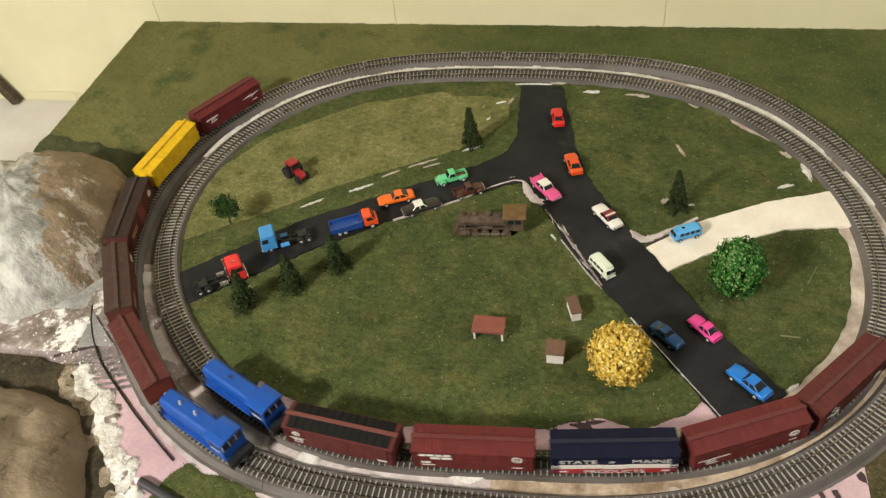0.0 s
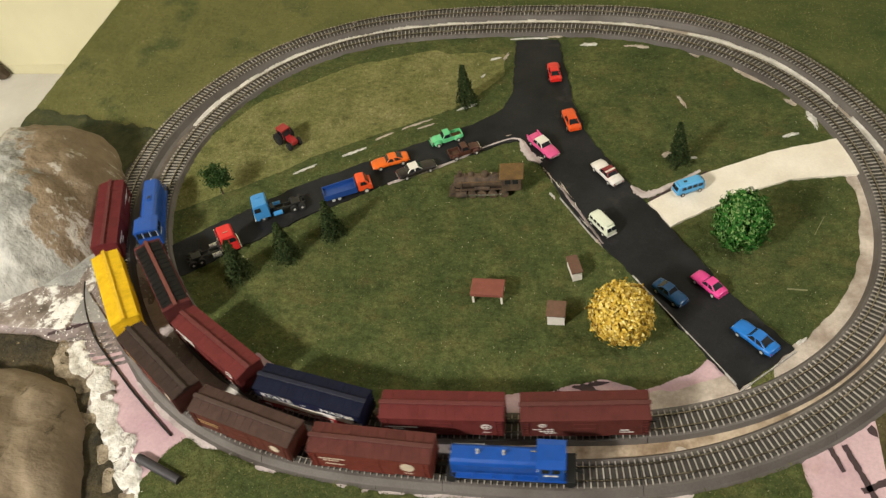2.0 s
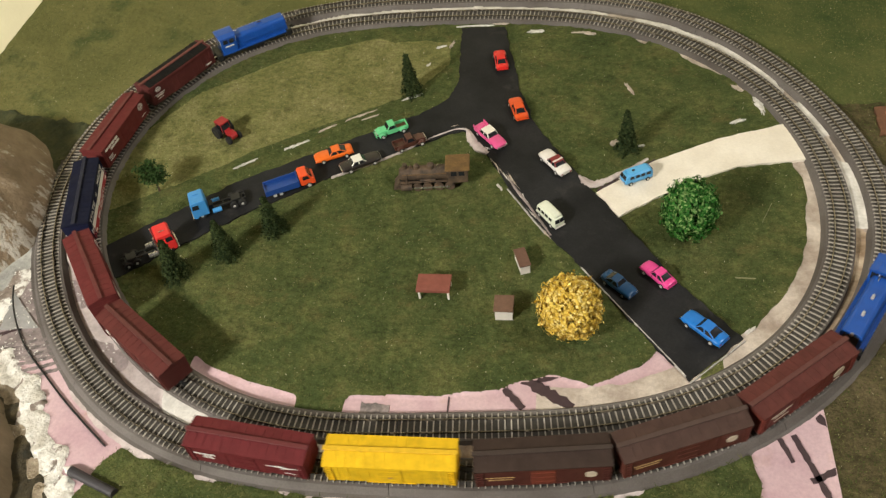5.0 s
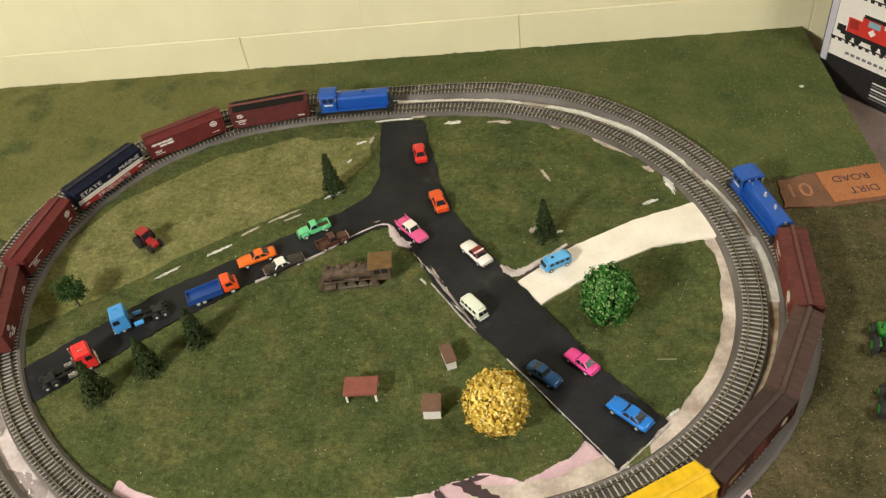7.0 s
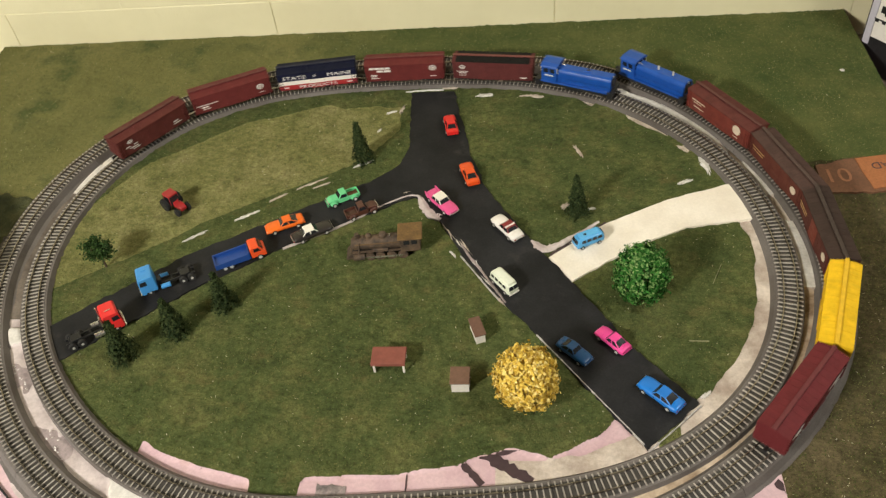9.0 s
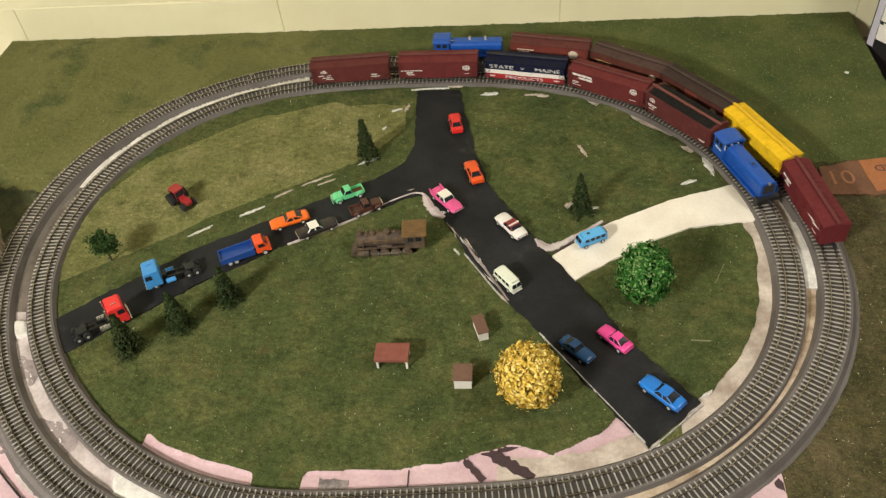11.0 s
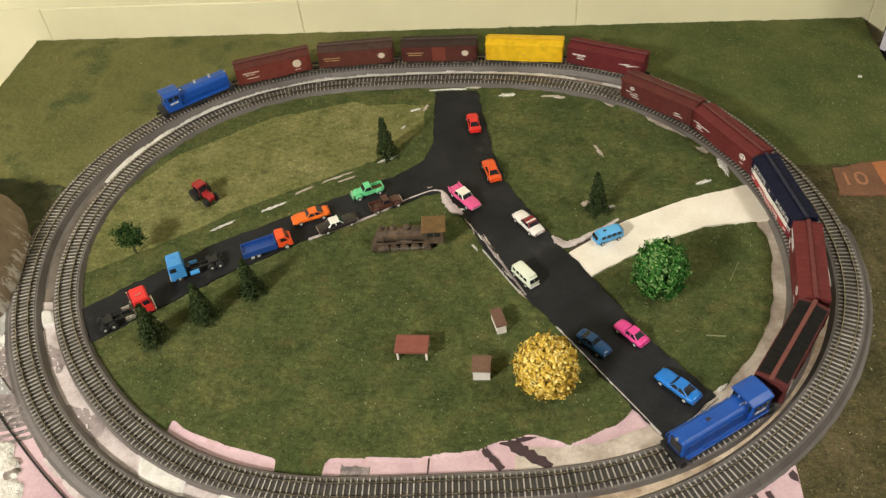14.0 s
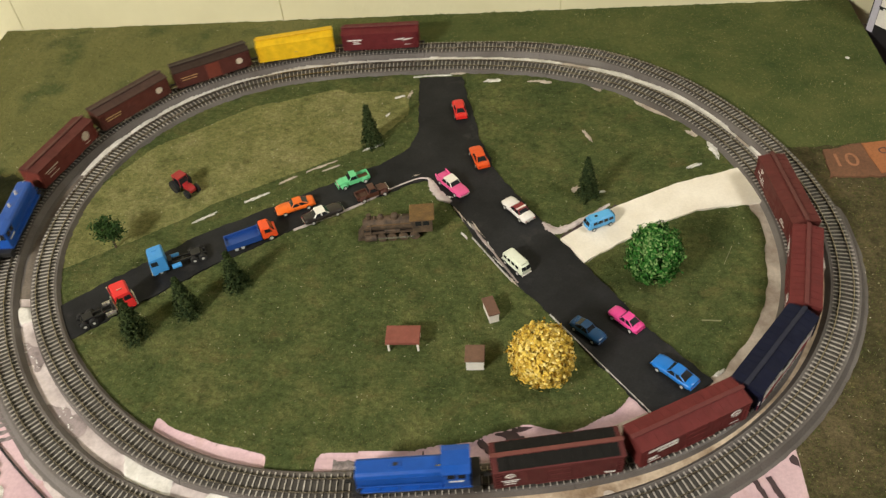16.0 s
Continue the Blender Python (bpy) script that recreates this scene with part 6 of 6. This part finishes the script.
# ---- the brown road end and card by the right edge ----
RUST = two_tone("rust_brown_paint", (0.120, 0.052, 0.026), (0.175, 0.080, 0.040), 20, 0.85, 0.3, 0.0006, 300)
CARD = two_tone("orange_card", (0.30, 0.105, 0.036), (0.36, 0.135, 0.048), 14, 0.75, 0.15, 0.0004, 300)
NUMBER = two_tone("faint_orange_paint", (0.27, 0.115, 0.055), (0.34, 0.15, 0.075), 20, 0.8, 0.2, 0.0004, 300)
slab("dirt_road", [(0.612, 0.080), (0.618, 0.140), (0.660, 0.152), (0.775, 0.170), (0.775, 0.092), (0.690, 0.080)], -0.006, 0.0014, RUST, "rust brown painted dirt road at the table edge", "road", 0.004)
card = slab("card", [(0.684, 0.086), (0.676, 0.154), (0.774, 0.168), (0.774, 0.096)], 0.0010, 0.0026, CARD, "orange card with handwritten marker words", "card", 0.001)
words("handwriting", "DIRT", 0.020, pose(0.734, 0.112, 0.0028, 0, 0, 187), M["ink"], card, "dark marker handwriting")
words("handwriting", "ROAD", 0.020, pose(0.722, 0.139, 0.0028, 0, 0, 187), M["ink"], card, "dark marker handwriting")
road_mark = words("painted_number", "10", 0.042, pose(0.642, 0.116, 0.0015, 0, 0, 2), NUMBER, None)
tagged(road_mark, "faint orange number painted on the brown road", "marking", kind="structure")

green = (0.020, 0.185, 0.020)
farm_tractor("green toy farm tractor on the brown dirt", 0.662, -0.178, 80, green, 1.0, False, z=-0.001)
farm_tractor("second green toy farm tractor on the brown dirt", 0.640, -0.272, 75, green, 1.0, False, z=-0.001)


def carton():
    """The tall product carton that stands beside the table corner."""
    ob = thing("carton", "white and black product carton with a red engine picture", "carton", pose(0.778, 0.486, -0.055, 0, 0, -54))
    white, black, red = M["whitep"], M["black"], plastic("printed_red", (0.55, 0.030, 0.020), 0.5, 0.1)
    grey, sky, orange = plastic("printed_grey", (0.16, 0.16, 0.17), 0.5), plastic("printed_sky_blue", (0.22, 0.40, 0.50), 0.5), plastic("printed_orange", (0.70, 0.22, 0.05), 0.5)
    lilac = plastic("printed_margin", (0.50, 0.48, 0.56), 0.5, 0.1)
    part("box", boxes((0.0, 0.34, 0.0, 0.09, 0.0, 0.34), bevel=0.001), black, ob)
    face = part("printed_panel", boxes((0.016, 0.338, -0.0012, 0.0, 0.066, 0.335)), white, ob, "white printed front panel")
    part("printed_margin", boxes((0.003, 0.0150, -0.0012, 0.0, 0.050, 0.335)), lilac, ob, "pale lilac margin strip")
    for k in range(3):
        z = 0.118 + k * 0.085
        body = grey if k == 1 else red
        deck = part("printed_engine", boxes((0.040, 0.278, -0.0020, -0.0010, z, z + 0.026)), body, face)
        part("printed_cab", boxes((0.064, 0.104, -0.0020, -0.0010, z + 0.026, z + 0.036)), body, face)
        part("printed_roof", boxes((0.066, 0.114, -0.0023, -0.0013, z + 0.034, z + 0.040)), black, face)
        part("printed_window", boxes((0.076, 0.098, -0.0024, -0.0014, z + 0.022, z + 0.032)), sky, deck)
        part("printed_window", boxes((0.128, 0.156, -0.0024, -0.0014, z + 0.022, z + 0.030)), sky, deck)
        part("printed_stripe", boxes((0.118, 0.268, -0.0024, -0.0014, z + 0.010, z + 0.0125)), orange, deck)
        for i in range(4):
            part("printed_louvre", boxes((0.044, 0.060, -0.0024, -0.0014, z + 0.009 + 0.004 * i, z + 0.0105 + 0.004 * i)), black, deck)
        bm = boxes((-0.0048, 0.0048, -0.0006, 0.0006, -0.0048, 0.0048))
        bm.transform(Matrix.Translation((0.086, -0.0026, z + 0.013)) @ Matrix.Rotation(math.pi / 4, 4, "Y"))
        part("printed_diamond", bm, white, deck)
        part("printed_underframe", boxes((0.030, 0.283, -0.0019, -0.0009, z - 0.008, z), (0.022, 0.038, -0.0019, -0.0009, z - 0.004, z + 0.008)), black, face)
        part("printed_rails", boxes((0.014, 0.308, -0.0020, -0.0010, z - 0.0185, z - 0.0165)), black, face)
        for i in range(22):
            part("printed_tie", boxes((0.016 + i * 0.0132, 0.0225 + i * 0.0132, -0.0020, -0.0010, z - 0.0225, z - 0.0185)), black, face)
        for xx in (0.046, 0.064, 0.096, 0.114, 0.188, 0.206, 0.238, 0.256):
            part("printed_wheel", rod((xx, -0.0021, z - 0.010), (xx, -0.0009, z - 0.010), 0.0066, n=16), black, face)
    for i in range(24):
        part("printed_letter", boxes((0.048 + i * 0.011, 0.055 + i * 0.011, -0.0020, -0.0010, 0.0765, 0.0810)), grey, face)
    for i in range(6):
        part("printed_line", boxes((0.110, 0.165 + 0.012 * (i % 3), -0.0006, 0.0004, 0.014 + i * 0.006, 0.0165 + i * 0.006)), M["letter"] if i % 2 else grey, ob)


carton()

# ---- the low shelf beside the table ----
SHEET = two_tone("white_paper_sheet", (0.60, 0.57, 0.53), (0.74, 0.71, 0.67), 5, 0.6, 0.1, 0.001, 120, grain=0.06)
bm = boxes((-2.2, -0.90, -0.9, 0.588, -0.26, -0.222), bevel=0.004)
tagged(part("low_shelf", bm, SHEET), "low white covered shelf beside the table", "shelf", kind="structure")
bm = bmesh.new()
box(bm, -0.012, 0.012, -0.009, 0.009, 0.0, 0.42, 0.002)
o = part("wooden_batten", bm, M["bark"])
o.matrix_basis = pose(-1.300, 0.570, -0.222, 2, -24, 0)
tagged(o, "brown wooden batten leaning against the wall", "batten")


# ---- turf fibres ----
def flock(name, kinds, count, mat, seed, label, long=1.0, front=9.0, wide=0.0005):
    rnd = np.random.default_rng(seed)
    ny, nx = len(KINDS), len(KINDS[0])
    spots = [(i, j) for j in range(ny) for i in range(nx) if KINDS[j][i] in kinds and GY + j * GSTEP < front]
    pick = rnd.integers(0, len(spots), count)
    jit = rnd.uniform(0, 1, (count, 2))
    ang = rnd.uniform(0, math.tau, count)
    ln = long * rnd.uniform(0.0010, 0.0032, count)
    hh = rnd.uniform(0.0002, 0.0013, count)
    vs, fs = [], []
    for k in range(count):
        i, j = spots[pick[k]]
        x, y = GX + (i + jit[k, 0]) * GSTEP, GY + (j + jit[k, 1]) * GSTEP
        if inside(ROAD, x, y) or inside(DRIVE, x, y) or abs(oval_dist(INNER, x, y)) < 0.026 or abs(oval_dist(OUTER, x, y)) < 0.026:
            continue
        z = -0.0010 + 0.0016 * noise.noise((x * 150, y * 150, 1.0)) + 0.0014 * noise.noise((x * 30, y * 30, 4.0))
        c, s = math.cos(ang[k]), math.sin(ang[k])
        w, l = wide, ln[k]
        n = len(vs)
        vs += [(x - s * w, y + c * w, z), (x + s * w, y - c * w, z), (x + c * l, y + s * l, z + hh[k] + 0.0006)]
        fs.append((n, n + 1, n + 2))
    me = bpy.data.meshes.new(name)
    me.from_pydata(vs, [], fs)
    me.materials.append(mat)
    tagged(new(name, me), label, "turf", kind="stuff")


flock("turf", ("grass", "field", "shrub", "dirt"), 110000, M["turf"], 1, "short green flock fibres scattered over the scenery")
flock("dry_turf", ("meadow", "field"), 36000, M["dry_turf"], 2, "short straw-coloured flock fibres on the meadow")
PALE = leaf_mat("pale_flecks", (0.30, 0.27, 0.14), (0.46, 0.42, 0.28), (0.66, 0.62, 0.50), 0.9)
flock("pale_flecks", ("grass", "field", "meadow", "dirt"), 3000, PALE, 3, "tiny pale flecks of dust and foam on the turf")


flock("front_tufts", ("grass",), 9000, M["turf"], 6, "longer ragged green tufts along the front edge", 2.4, -0.41)
STRAND = leaf_mat("straw_strands", (0.10, 0.075, 0.036), (0.24, 0.18, 0.10), (0.42, 0.35, 0.23), 0.9)
flock("straw_strands", ("moss", "daub"), 5200, STRAND, 4, "loose straw-coloured strands on the mossy foot of the hill", 3.4, wide=0.0009)
flock("plaster_crumbs", ("snow", "daub", "broken", "mauve"), 1000, leaf_mat("white_crumbs", (0.50, 0.47, 0.42), (0.74, 0.72, 0.68), (0.86, 0.85, 0.82), 0.6), 7, "small white plaster crumbs strewn over the scenery", 1.3, wide=0.0012)
flock("shrub_tufts", ("shrub",), 9000, M["needle"], 5, "dark green shrubby tufts at the foot of the mountain", 1.8)


# ---- movement ----
S_INNER = [(0, 2.7526), (1.5, 2.4873), (5.5, 1.8286), (7, 1.5756), (9, 1.2360), (12.5, 0.6471), (14.5, 0.3104), (16, 0.0496)]
S_OUTER = [(0, 3.0789), (1.5, 3.3719), (3, 3.6507), (5.5, 4.078), (7, 4.318), (9, 4.6515), (11.5, 5.0961), (12.5, 5.279), (14.5, 5.6478), (16, 5.9444)]


def glide(rows, t):
    """A smooth curve through the rows (cubic, with slopes from the neighbours)."""
    ts, ss = [r[0] for r in rows], [r[1] for r in rows]
    n = len(ts)
    sl = [(ss[min(i + 1, n - 1)] - ss[max(i - 1, 0)]) / (ts[min(i + 1, n - 1)] - ts[max(i - 1, 0)]) for i in range(n)]
    i = max(0, min(n - 2, sum(1 for v in ts if v <= t) - 1))
    h = ts[i + 1] - ts[i]
    u = (t - ts[i]) / h
    return (2 * u**3 - 3 * u**2 + 1) * ss[i] + (u**3 - 2 * u**2 + u) * h * sl[i] + (-2 * u**3 + 3 * u**2) * ss[i + 1] + (u**3 - u**2) * h * sl[i + 1]


def run_train(cars, spec, rows, way, slack):
    """Key a train round its oval; way: +1 counter-clockwise."""
    places = [[glide(rows, k * 0.2) for k in range(81)]]
    for i in range(1, len(cars)):
        row = []
        for s in places[-1]:
            # the couplings close up on the tight end of the oval
            x = oval(spec, s - way * 0.07)[0]
            tight = max(0.0, min(1.0, (x - 0.08) / 0.30))
            row.append(s - way * ((0.1515 if i == 1 else 0.1566) - slack[i - 1] * tight))
        places.append(row)
    for car, along in zip(cars, places):
        keys = []
        for k, s in enumerate(along):
            t = k * 0.2
            xa, ya, _ = oval(spec, s + way * 0.046)
            xb, yb, _ = oval(spec, s - way * 0.046)
            keys.append((t, pose((xa + xb) / 2, (ya + yb) / 2, 0.0, 0, 0, math.degrees(math.atan2(ya - yb, xa - xb)))))
        walk(car, keys)


def motions():
    run_train(INNER_TRAIN, INNER, S_INNER, -1, (0.0114, 0.0114, 0.0114, 0.0114, 0.0114))
    run_train(OUTER_TRAIN, OUTER, S_OUTER, 1, (0.0020, 0.0114, 0.0220, 0.0160, 0.0114))


motions()
